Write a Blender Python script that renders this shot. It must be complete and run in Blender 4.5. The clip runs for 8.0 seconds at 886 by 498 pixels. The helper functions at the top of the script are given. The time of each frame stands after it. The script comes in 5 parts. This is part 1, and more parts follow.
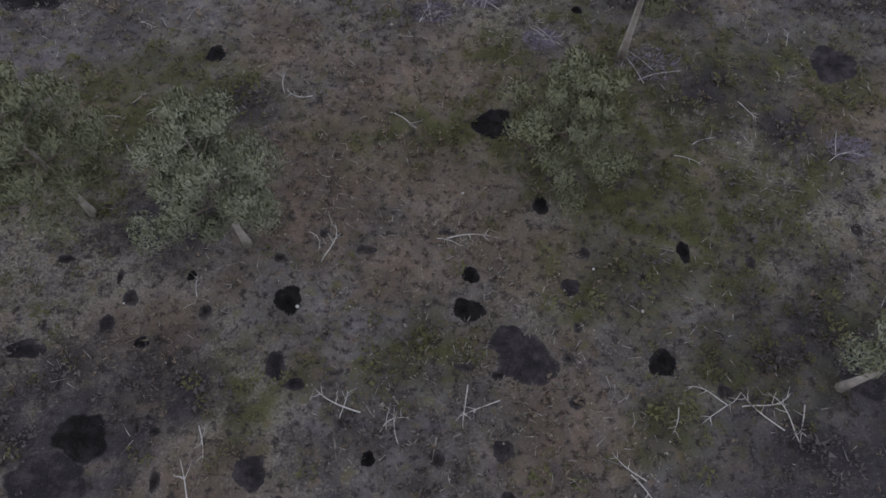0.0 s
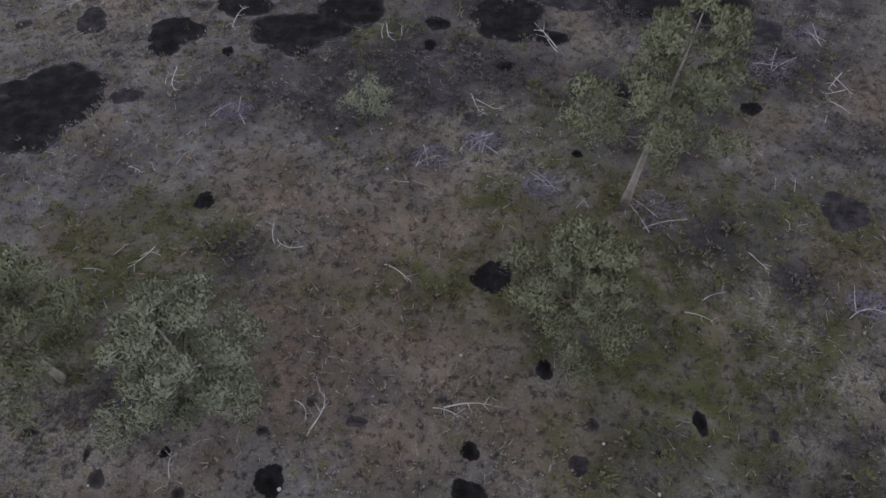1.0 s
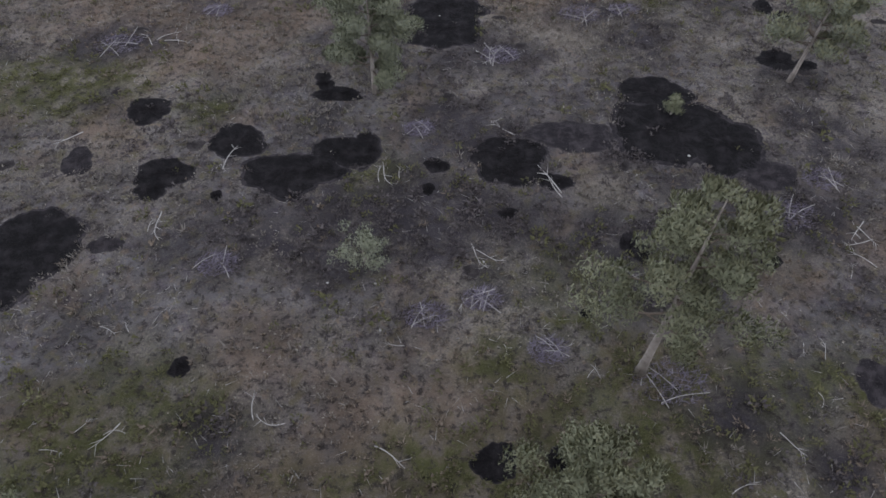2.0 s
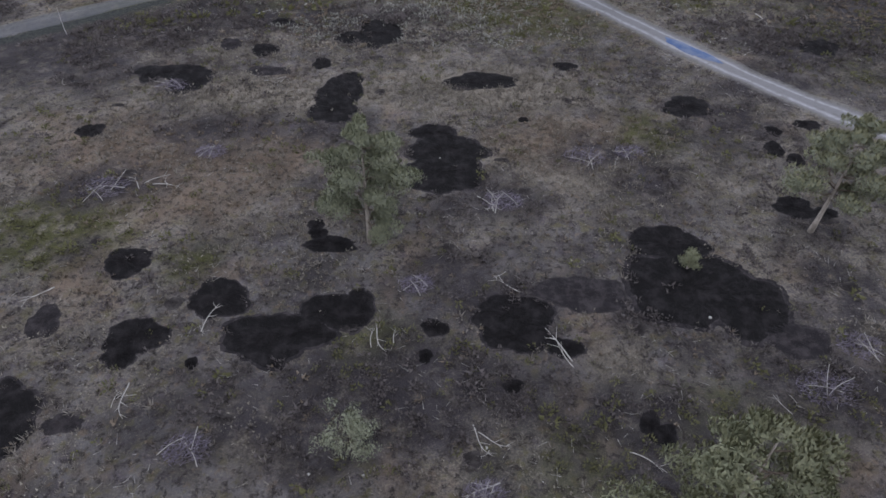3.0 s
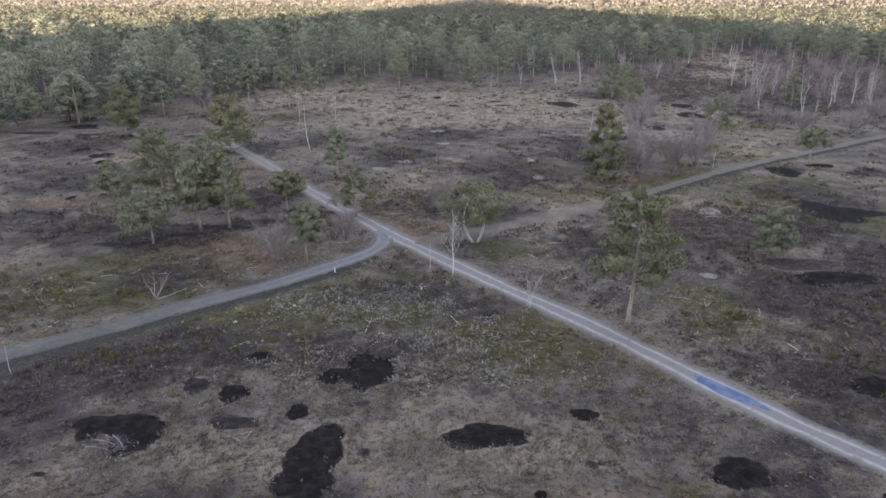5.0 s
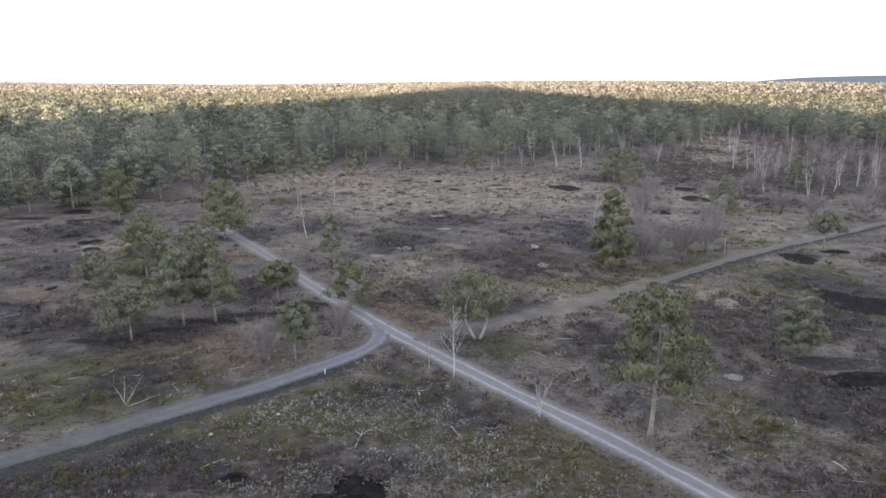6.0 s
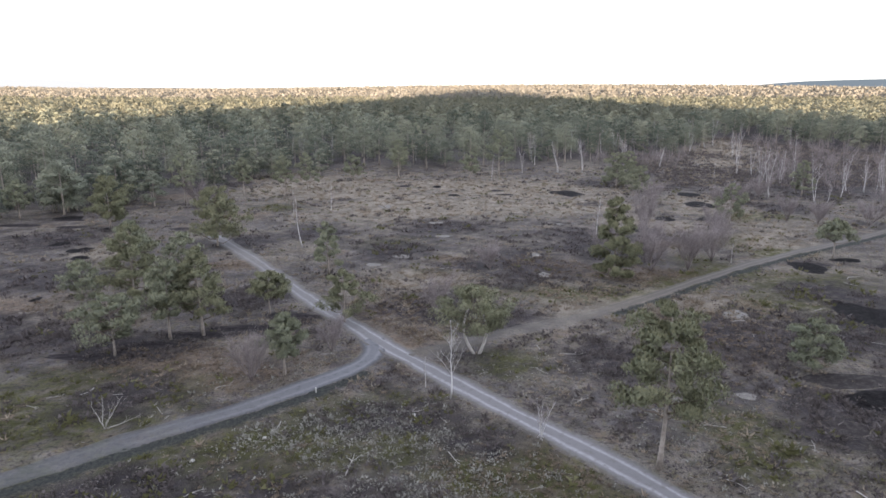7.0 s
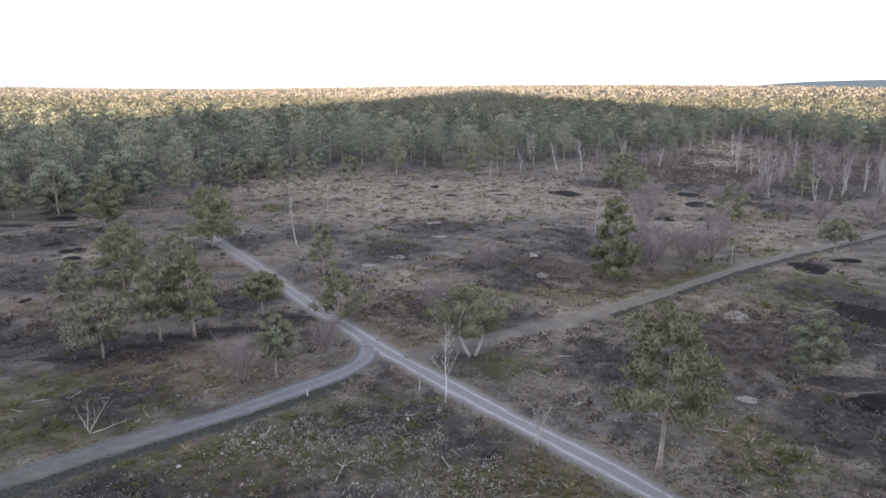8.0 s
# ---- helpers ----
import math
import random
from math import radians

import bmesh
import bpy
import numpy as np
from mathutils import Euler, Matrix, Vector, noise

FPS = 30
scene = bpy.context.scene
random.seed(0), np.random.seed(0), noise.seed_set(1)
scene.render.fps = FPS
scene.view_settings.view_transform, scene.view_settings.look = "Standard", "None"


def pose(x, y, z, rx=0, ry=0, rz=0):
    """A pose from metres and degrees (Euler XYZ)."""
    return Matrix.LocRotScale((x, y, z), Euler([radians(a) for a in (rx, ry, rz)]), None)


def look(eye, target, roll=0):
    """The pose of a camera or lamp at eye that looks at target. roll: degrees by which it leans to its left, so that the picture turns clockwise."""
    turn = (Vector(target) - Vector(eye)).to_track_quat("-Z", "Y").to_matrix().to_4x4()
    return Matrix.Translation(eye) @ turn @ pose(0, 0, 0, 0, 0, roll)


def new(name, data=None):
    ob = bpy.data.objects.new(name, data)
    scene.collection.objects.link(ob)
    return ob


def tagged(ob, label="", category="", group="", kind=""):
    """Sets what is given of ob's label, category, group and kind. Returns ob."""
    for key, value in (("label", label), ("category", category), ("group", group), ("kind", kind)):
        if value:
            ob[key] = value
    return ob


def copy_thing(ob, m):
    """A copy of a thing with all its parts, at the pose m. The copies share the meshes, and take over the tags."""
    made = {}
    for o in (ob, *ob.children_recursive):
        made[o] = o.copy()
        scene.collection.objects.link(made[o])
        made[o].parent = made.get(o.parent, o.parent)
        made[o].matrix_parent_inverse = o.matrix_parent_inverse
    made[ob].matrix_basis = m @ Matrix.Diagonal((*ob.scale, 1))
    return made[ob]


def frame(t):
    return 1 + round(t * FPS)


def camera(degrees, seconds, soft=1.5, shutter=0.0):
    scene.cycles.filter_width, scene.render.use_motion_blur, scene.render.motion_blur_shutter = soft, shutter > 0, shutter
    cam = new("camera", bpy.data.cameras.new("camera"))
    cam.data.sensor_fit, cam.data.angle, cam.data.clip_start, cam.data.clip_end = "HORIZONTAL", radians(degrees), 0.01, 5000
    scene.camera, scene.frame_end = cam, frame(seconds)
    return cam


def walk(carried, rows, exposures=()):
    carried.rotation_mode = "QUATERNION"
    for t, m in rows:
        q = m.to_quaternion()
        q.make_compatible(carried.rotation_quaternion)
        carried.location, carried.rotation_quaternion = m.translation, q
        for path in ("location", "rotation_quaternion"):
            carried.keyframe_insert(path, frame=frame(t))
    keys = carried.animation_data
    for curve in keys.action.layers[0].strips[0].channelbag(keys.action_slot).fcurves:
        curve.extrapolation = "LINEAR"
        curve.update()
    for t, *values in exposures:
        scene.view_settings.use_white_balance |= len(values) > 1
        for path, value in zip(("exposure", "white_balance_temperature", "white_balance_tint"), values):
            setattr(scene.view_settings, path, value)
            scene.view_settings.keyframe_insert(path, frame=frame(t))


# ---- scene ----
cam = camera(67.2, 8.0, 1.6)
PATH = [
    (0.0, (0.038, 0.003, 25.056), (0.04, 0.835, 23.237), 0.5),
    (0.5, (0.056, 1.849, 25.074), (0.06, 2.788, 23.308), 0.5),
    (1.0, (0.104, 3.864, 25.085), (0.108, 4.902, 23.375), 0.55),
    (1.5, (0.184, 6.012, 25.085), (0.184, 7.151, 23.442), 0.5),
    (1.7, (0.206, 6.938, 25.093), (0.205, 8.117, 23.477), 0.5),
    (2.8, (0.333, 12.02, 25.18), (0.322, 13.417, 23.749), 0.47),
    (3.0, (0.37, 12.94, 25.19), (0.356, 14.385, 23.807), 0.43),
    (3.5, (0.42, 15.45, 25.30), (0.402, 17.023, 24.065), 0.4),
    (4.0, (0.438, 17.962, 25.342), (0.418, 19.653, 24.274), 0.3),
    (4.5, (0.435, 20.444, 25.37), (0.413, 22.233, 24.477), 0.2),
    (5.0, (0.401, 22.91, 25.41), (0.379, 24.78, 24.7), 0.15),
    (5.2, (0.39, 23.901, 25.42), (0.369, 25.797, 24.784), 0.12),
    (6.3, (0.54, 29.043, 25.415), (0.511, 30.985, 24.94), 0.0),
    (6.5, (0.583, 29.667, 25.425), (0.554, 31.61, 24.95), 0.0),
    (7.0, (0.725, 30.866, 25.424), (0.696, 32.809, 24.95), 0.0),
    (7.5, (0.928, 31.615, 25.427), (0.9, 33.558, 24.952), 0.0),
    (8.0, (1.153, 32.051, 25.097), (1.125, 33.994, 24.625), 0.0),
]
walk(cam, [(t, look(eye, target, roll)) for t, eye, target, roll in PATH], [(0.0, 3.11), (0.5, 3.19), (1.5, 3.32), (3.0, 3.38), (4.5, 3.55), (6.3, 3.65), (8.0, 3.65)])

# ---- world, sun, sky ----
SUN_UP = 4.0
world = bpy.data.worlds.new("sky")
scene.world = world
world.use_nodes = True
sky = world.node_tree.nodes.new("ShaderNodeTexSky")
sky.sky_type, sky.sun_disc = "NISHITA", False
sky.sun_elevation, sky.sun_rotation = radians(SUN_UP), radians(180)
sky.dust_density, sky.air_density, sky.ozone_density = 1.0, 0.6, 1.0
# a thin white overcast veils the clear sky
veil = world.node_tree.nodes.new("ShaderNodeMix")
veil.data_type = "RGBA"
veil.inputs["Factor"].default_value = 0.8
veil.inputs["B"].default_value = (0.885, 0.895, 1.0, 1)
world.node_tree.links.new(sky.outputs["Color"], veil.inputs["A"])
world.node_tree.nodes["Background"].inputs["Strength"].default_value = 0.14
world.node_tree.links.new(veil.outputs["Result"], world.node_tree.nodes["Background"].inputs["Color"])
sun = new("sun", bpy.data.lights.new("sun", "SUN"))
sun.data.energy, sun.data.angle, sun.data.color = 2.1, radians(1.2), (1.0, 0.78, 0.585)
sun.matrix_world = look((0, -math.cos(radians(SUN_UP)) * 300, math.sin(radians(SUN_UP)) * 300), (0, 0, 0))

rng = np.random.default_rng(11)


# ---- materials ----
class Nodes:
    """A short hand for node materials."""

    def __init__(self, name, rough=0.9, spec=0.2):
        self.m = bpy.data.materials.new(name)
        self.m.use_nodes = True
        self.t = self.m.node_tree
        self.b = self.t.nodes["Principled BSDF"]
        self.b.inputs["Roughness"].default_value = rough
        self.b.inputs["Specular IOR Level"].default_value = spec

    def put(self, socket, value):
        if isinstance(value, bpy.types.NodeSocket):
            self.t.links.new(value, socket)
        elif isinstance(value, tuple) and len(value) == 3:
            socket.default_value = (*value, 1.0)
        else:
            socket.default_value = value

    def coords(self, kind="Object"):
        return self.t.nodes.new("ShaderNodeTexCoord").outputs[kind]

    def world_place(self):
        return self.t.nodes.new("ShaderNodeNewGeometry").outputs["Position"]

    def island(self):
        return self.t.nodes.new("ShaderNodeNewGeometry").outputs["Random Per Island"]

    def thing(self):
        return self.t.nodes.new("ShaderNodeObjectInfo").outputs["Random"]

    def attr(self, name):
        n = self.t.nodes.new("ShaderNodeAttribute")
        n.attribute_name = name
        return n.outputs["Fac"]

    def noise(self, at, scale, detail=4.0, rough=0.6, stretch=None):
        if stretch:
            mp = self.t.nodes.new("ShaderNodeMapping")
            self.put(mp.inputs["Vector"], at)
            mp.inputs["Scale"].default_value = stretch
            at = mp.outputs["Vector"]
        n = self.t.nodes.new("ShaderNodeTexNoise")
        self.put(n.inputs["Vector"], at)
        n.inputs["Scale"].default_value, n.inputs["Detail"].default_value, n.inputs["Roughness"].default_value = scale, detail, rough
        return n.outputs["Fac"]

    def span(self, value, a, b, c=0.0, d=1.0):
        n = self.t.nodes.new("ShaderNodeMapRange")
        n.interpolation_type = "SMOOTHSTEP"
        self.put(n.inputs["Value"], value)
        for k, v in zip(("From Min", "From Max", "To Min", "To Max"), (a, b, c, d)):
            n.inputs[k].default_value = v
        return n.outputs["Result"]

    def calc(self, op, a, b=0.0):
        n = self.t.nodes.new("ShaderNodeMath")
        n.operation = op
        self.put(n.inputs[0], a)
        self.put(n.inputs[1], b)
        return n.outputs[0]

    def mix(self, f, a, b, blend="MIX"):
        n = self.t.nodes.new("ShaderNodeMix")
        n.data_type, n.blend_type = "RGBA", blend
        self.put(n.inputs["Factor"], f)
        self.put(n.inputs["A"], a)
        self.put(n.inputs["B"], b)
        return n.outputs["Result"]

    def bump(self, height, strength=0.5, distance=0.05):
        n = self.t.nodes.new("ShaderNodeBump")
        n.inputs["Strength"].default_value, n.inputs["Distance"].default_value = strength, distance
        self.put(n.inputs["Height"], height)
        self.put(self.b.inputs["Normal"], n.outputs["Normal"])

    def done(self, colour):
        self.put(self.b.inputs["Base Color"], colour)
        return self.m


SOIL, STRAW, MOSS, HEATH, RUST, ASH = (0.098, 0.086, 0.081), (0.262, 0.226, 0.182), (0.066, 0.066, 0.025), (0.045, 0.039, 0.044), (0.160, 0.118, 0.090), (0.138, 0.126, 0.128)


def ground_colour(n, at):
    broad, patchy, mid, fine = n.noise(at, 0.06, 5), n.noise(at, 0.22, 5, 0.6), n.noise(at, 0.9, 5, 0.65), n.noise(at, 9.0, 4, 0.7)
    grit = n.noise(at, 34.0, 3, 0.7)
    c = n.mix(n.span(mid, 0.42, 0.62), SOIL, ASH)
    c = n.mix(n.calc("MULTIPLY", n.span(broad, 0.40, 0.62), n.span(fine, 0.38, 0.6)), c, STRAW)
    c = n.mix(n.span(patchy, 0.50, 0.66, 0.0, 0.75), c, HEATH)
    c = n.mix(n.span(patchy, 0.46, 0.34, 0.0, 0.6), c, RUST)
    blotch, tint = n.noise(at, 1.3, 4, 0.6), n.noise(at, 1.9, 4, 0.6)
    c = n.mix(n.span(blotch, 0.54, 0.66, 0.0, 0.6), c, (0.115, 0.100, 0.045))
    c = n.mix(n.span(blotch, 0.46, 0.34, 0.0, 0.6), c, (0.100, 0.082, 0.100))
    c = n.mix(n.span(tint, 0.56, 0.68, 0.0, 0.6), c, (0.165, 0.118, 0.080))
    c = n.mix(n.calc("MULTIPLY", n.attr("straw"), n.span(fine, 0.36, 0.56, 0.2, 1.0)), c, STRAW)
    c = n.mix(n.calc("MULTIPLY", n.attr("rust"), n.span(mid, 0.35, 0.6, 0.3, 1.0)), c, RUST)
    c = n.mix(n.calc("MULTIPLY", n.attr("moss"), n.span(mid, 0.36, 0.58, 0.2, 1.0)), c, MOSS)
    c = n.mix(n.calc("MULTIPLY", n.attr("heath"), n.span(mid, 0.30, 0.55, 0.35, 1.0)), c, HEATH)
    hollow = n.noise(at, 2.6, 4, 0.7)
    c = n.mix(n.calc("MULTIPLY", n.span(hollow, 0.36, 0.50, 0.85, 0.0), n.calc("SUBTRACT", 1.0, n.calc("MULTIPLY", n.attr("straw"), 0.6))), c, (0.028, 0.023, 0.021))
    c = n.mix(n.span(grit, 0.34, 0.50, 0.6, 0.0), c, (0.026, 0.022, 0.021))
    c = n.mix(n.calc("MULTIPLY", n.span(fine, 0.55, 0.68, 0.0, 0.7), n.calc("SUBTRACT", 1.0, n.calc("MULTIPLY", n.calc("MAXIMUM", n.attr("heath"), n.attr("moss")), 0.6))), c, (0.235, 0.20, 0.165))
    c = n.mix(n.span(grit, 0.58, 0.70, 0.0, 0.65), c, (0.32, 0.29, 0.24))
    c = n.mix(1.0, c, n.span(n.noise(at, 0.35, 4, 0.6), 0.32, 0.68, 0.74, 1.26), "MULTIPLY")
    return c, fine, grit


def make_ground():
    n = Nodes("heath_ground", 0.95, 0.1)
    c, fine, grit = ground_colour(n, n.world_place())
    n.bump(n.calc("ADD", fine, n.calc("MULTIPLY", grit, 0.5)), 0.9, 0.12)
    return n.done(c)


def make_peat(name, dark, mid, cover):
    n = Nodes(name, 0.95, 0.1)
    at = n.world_place()
    a, b = n.noise(at, 1.4, 5, 0.65), n.noise(at, 22.0, 3, 0.7)
    c = n.mix(n.span(a, 0.42, 0.68), dark, mid)
    c = n.mix(n.calc("MULTIPLY", n.span(b, 0.58, 0.72), cover), c, (0.15, 0.13, 0.12))
    n.bump(n.calc("ADD", a, b), 0.8, 0.08)
    return n.done(c)


def make_track(name, rut, middle, verge):
    n = Nodes(name, 0.85, 0.25)
    at = n.world_place()
    side = n.attr("across")
    a, b, grain = n.noise(at, 0.5, 4), n.noise(at, 3.0, 5, 0.65), n.noise(at, 40.0, 3, 0.7)
    off = n.calc("ABSOLUTE", n.calc("SUBTRACT", n.calc("ABSOLUTE", n.calc("ADD", side, n.calc("MULTIPLY", n.calc("SUBTRACT", a, 0.5), 0.22))), 0.37))
    c = n.mix(n.span(off, 0.02, 0.17), rut, middle)
    c = n.mix(n.span(b, 0.35, 0.7, 0.0, 0.45), c, middle)
    c = n.mix(n.span(n.noise(at, 1.7, 5, 0.7), 0.50, 0.68, 0.0, 0.55), c, verge)
    soil, fine, grit = ground_colour(n, at)
    edge = n.calc("ADD", n.calc("ABSOLUTE", side), n.calc("MULTIPLY", n.calc("SUBTRACT", b, 0.5), 0.55))
    c = n.mix(n.span(edge, 0.46, 0.84), c, verge)
    c = n.mix(n.span(edge, 0.62, 0.98), c, soil)
    c = n.mix(n.span(grain, 0.35, 0.7, 0.25, 0.0), c, (0.08, 0.075, 0.075))
    c = n.mix(n.attr("fade"), c, n.mix(0.5, soil, verge))
    n.bump(n.calc("ADD", b, n.calc("MULTIPLY", grain, 0.4)), 0.5, 0.05)
    return n.done(c)


def make_verge(name, dark, mid):
    """A dark strip that runs out raggedly into the heath on both sides."""
    n = Nodes(name, 0.95, 0.1)
    at = n.world_place()
    a, b, fine = n.noise(at, 0.7, 5, 0.65), n.noise(at, 3.5, 5, 0.7), n.noise(at, 14.0, 3, 0.7)
    soil, _, _ = ground_colour(n, at)
    c = n.mix(n.span(b, 0.35, 0.65), dark, mid)
    c = n.mix(n.span(fine, 0.58, 0.70, 0.0, 0.6), c, (0.15, 0.135, 0.10))
    edge = n.calc("ADD", n.calc("ABSOLUTE", n.attr("across")), n.calc("MULTIPLY", n.calc("SUBTRACT", n.calc("ADD", a, b), 1.0), 1.1))
    c = n.mix(n.span(edge, 0.20, 0.85), c, soil)
    n.bump(n.calc("ADD", b, fine), 0.9, 0.1)
    return n.done(c)


def make_leaf(name, a, b, tip, clump=1.2, vary=0.7, each=None, through_light=0.18):
    n = Nodes(name, 0.75, 0.25)
    at = n.world_place()
    c = n.mix(n.span(n.noise(at, clump, 3), 0.38, 0.62), a, b)
    c = n.mix(n.span(n.island(), 0.55, 1.0, 0.0, vary), c, tip)
    c = n.mix(n.span(n.noise(at, 0.13, 2), 0.38, 0.62, 0.0, 0.5), c, n.mix(0.5, b, tip))
    c = n.mix(n.span(n.noise(at, 0.17, 1), 0.42, 0.62, 0.0, 0.45), c, a)
    if each:
        one = n.thing() if each == "thing" else n.attr("tone")
        c = n.mix(n.span(one, 0.35, 1.0, 0.0, 0.7), c, tip)
        c = n.mix(1.0, c, n.span(one, 0.0, 0.8, 0.62, 1.12), "MULTIPLY")
    else:
        c = n.mix(n.calc("MULTIPLY", n.thing(), 0.25), c, tip)
    glow = n.t.nodes.new("ShaderNodeBsdfTranslucent")
    n.put(glow.inputs["Color"], c)
    both = n.t.nodes.new("ShaderNodeMixShader")
    both.inputs[0].default_value = through_light
    n.t.links.new(n.b.outputs[0], both.inputs[1])
    n.t.links.new(glow.outputs[0], both.inputs[2])
    n.t.links.new(both.outputs[0], n.t.nodes["Material Output"].inputs["Surface"])
    return n.done(c)


def make_bark(name, base, pale, dark, marks=0.5):
    n = Nodes(name, 0.9, 0.15)
    at = n.coords()
    a, b = n.noise(at, 2.5, 4), n.noise(at, 9.0, 4, 0.65, (1, 1, 0.25))
    c = n.mix(n.span(a, 0.35, 0.65), base, pale)
    c = n.mix(n.span(b, 0.56, 0.70, 0.0, marks), c, dark)
    n.bump(b, 0.5, 0.03)
    return n.done(c)


def make_plain(name, base, other, scale=6.0, rough=0.85, spec=0.2):
    n = Nodes(name, rough, spec)
    at = n.coords()
    a = n.noise(at, scale, 5, 0.65)
    c = n.mix(n.span(a, 0.35, 0.65), base, other)
    c = n.mix(n.calc("MULTIPLY", n.island(), 0.3), c, other)
    n.bump(a, 0.4, 0.03)
    return n.done(c)


M_GROUND = make_ground()
M_PEAT = make_peat("charred_peat", (0.008, 0.007, 0.0075), (0.023, 0.020, 0.021), 0.35)
M_CHAR = make_peat("singed_heath", (0.022, 0.019, 0.021), (0.055, 0.047, 0.049), 0.7)
M_SINGED = make_peat("thin_heath", (0.036, 0.031, 0.031), (0.078, 0.068, 0.065), 0.8)
M_TRACK = make_track("sandy_track", (0.33, 0.32, 0.335), (0.185, 0.176, 0.182), (0.130, 0.118, 0.110))
M_TRACK_GREY = make_track("gravel_track", (0.200, 0.198, 0.214), (0.150, 0.149, 0.162), (0.062, 0.064, 0.072))
M_TRACK_GRASS = make_track("grassy_track", (0.178, 0.156, 0.138), (0.112, 0.097, 0.086), (0.090, 0.077, 0.066))
M_VERGE = make_verge("dark_verge", (0.028, 0.031, 0.031), (0.060, 0.062, 0.056))
M_NEEDLE = make_leaf("pine_needles", (0.168, 0.178, 0.126), (0.252, 0.262, 0.184), (0.325, 0.328, 0.232), 1.2, 0.4)
M_SHOOT = make_leaf("pine_shoots", (0.250, 0.262, 0.172), (0.33, 0.335, 0.218), (0.42, 0.415, 0.28), 1.2, 0.4)
M_SHOOT_OLIVE = make_leaf("olive_shoots", (0.220, 0.220, 0.130), (0.295, 0.288, 0.172), (0.38, 0.362, 0.225), 1.2, 0.4)
M_NEEDLE_OLIVE = make_leaf("olive_needles", (0.156, 0.164, 0.102), (0.236, 0.238, 0.150), (0.302, 0.296, 0.190), 1.2, 0.4)
M_NEEDLE_FAR = make_leaf("forest_needles", (0.118, 0.140, 0.112), (0.195, 0.212, 0.165), (0.280, 0.280, 0.200), 0.25, 0.1, "tone")
M_NEEDLE_EDGE = make_leaf("forest_edge_needles", (0.118, 0.140, 0.112), (0.195, 0.212, 0.165), (0.280, 0.280, 0.200), 0.25, 0.1, "thing")
# Paler copies for the crown tops, here and below: daylight put into the colour.
M_LIT_TOP_FAR = make_leaf("forest_lit_tops", (0.190, 0.206, 0.155), (0.260, 0.268, 0.196), (0.335, 0.322, 0.225), 0.25, 0.1, "tone")
M_LIT_TOP_EDGE = make_leaf("forest_edge_lit_tops", (0.190, 0.206, 0.155), (0.260, 0.268, 0.196), (0.335, 0.322, 0.225), 0.25, 0.1, "thing")
# Copy of the forest needles, flattened in colour for the sunlit stands.
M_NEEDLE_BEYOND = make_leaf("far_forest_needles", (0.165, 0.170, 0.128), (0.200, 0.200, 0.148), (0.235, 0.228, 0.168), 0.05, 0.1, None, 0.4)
M_LIT_TOP_BEYOND = make_leaf("far_forest_lit_tops", (0.180, 0.184, 0.138), (0.220, 0.218, 0.160), (0.255, 0.245, 0.180), 0.05, 0.1, None, 0.4)
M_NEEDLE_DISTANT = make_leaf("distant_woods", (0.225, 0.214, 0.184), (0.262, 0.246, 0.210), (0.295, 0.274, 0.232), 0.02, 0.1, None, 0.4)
M_LIT_TOP_DISTANT = make_leaf("distant_lit_tops", (0.240, 0.228, 0.196), (0.278, 0.260, 0.222), (0.31, 0.288, 0.244), 0.02, 0.1, None, 0.4)
M_BARK = make_bark("pine_bark", (0.28, 0.24, 0.21), (0.40, 0.35, 0.31), (0.11, 0.085, 0.07))
M_BARK_PALE = make_bark("pale_pine_bark", (0.42, 0.39, 0.36), (0.54, 0.50, 0.47), (0.16, 0.13, 0.11))
M_LIMB = make_bark("pine_limb_bark", (0.13, 0.10, 0.08), (0.19, 0.15, 0.12), (0.07, 0.05, 0.04))
M_BIRCH = make_bark("birch_bark", (0.55, 0.52, 0.51), (0.68, 0.65, 0.64), (0.09, 0.08, 0.08), 0.5)
M_TWIG = make_plain("bare_twigs", (0.19, 0.160, 0.158), (0.29, 0.25, 0.245), 2.0)
M_SCRUB = make_plain("scrub_twigs", (0.20, 0.170, 0.172), (0.30, 0.258, 0.25), 2.0)
M_DEAD = make_plain("dead_wood", (0.30, 0.28, 0.26), (0.46, 0.43, 0.40), 5.0)
M_DRY = make_leaf("dry_grass_blades", (0.118, 0.099, 0.085), (0.185, 0.160, 0.138), (0.34, 0.305, 0.262), 0.5)
M_RUSSET = make_leaf("russet_grass_blades", (0.158, 0.122, 0.092), (0.245, 0.195, 0.146), (0.40, 0.335, 0.255), 0.5)
M_HEATHER = make_leaf("heather_sprigs", (0.064, 0.053, 0.053), (0.105, 0.088, 0.088), (0.17, 0.147, 0.138), 0.6)
M_MOSS = make_leaf("green_sprigs", (0.080, 0.078, 0.034), (0.115, 0.110, 0.048), (0.17, 0.160, 0.080), 0.6)
M_BRACKEN = make_leaf("dead_bracken", (0.125, 0.096, 0.072), (0.180, 0.140, 0.105), (0.27, 0.215, 0.165), 0.5)
M_SAND = make_plain("pale_sand", (0.14, 0.13, 0.12), (0.22, 0.205, 0.19), 3.0)
M_FLECK = make_leaf("seed_heads", (0.15, 0.13, 0.105), (0.23, 0.20, 0.16), (0.40, 0.36, 0.30), 0.7)
M_LICHEN = make_leaf("pale_lichen", (0.17, 0.165, 0.145), (0.26, 0.25, 0.22), (0.42, 0.40, 0.36), 0.5)
M_STONE = make_plain("pale_stone", (0.26, 0.25, 0.23), (0.40, 0.38, 0.35), 8.0)
M_POST = make_plain("pale_post_wood", (0.55, 0.53, 0.50), (0.66, 0.64, 0.60), 8.0)


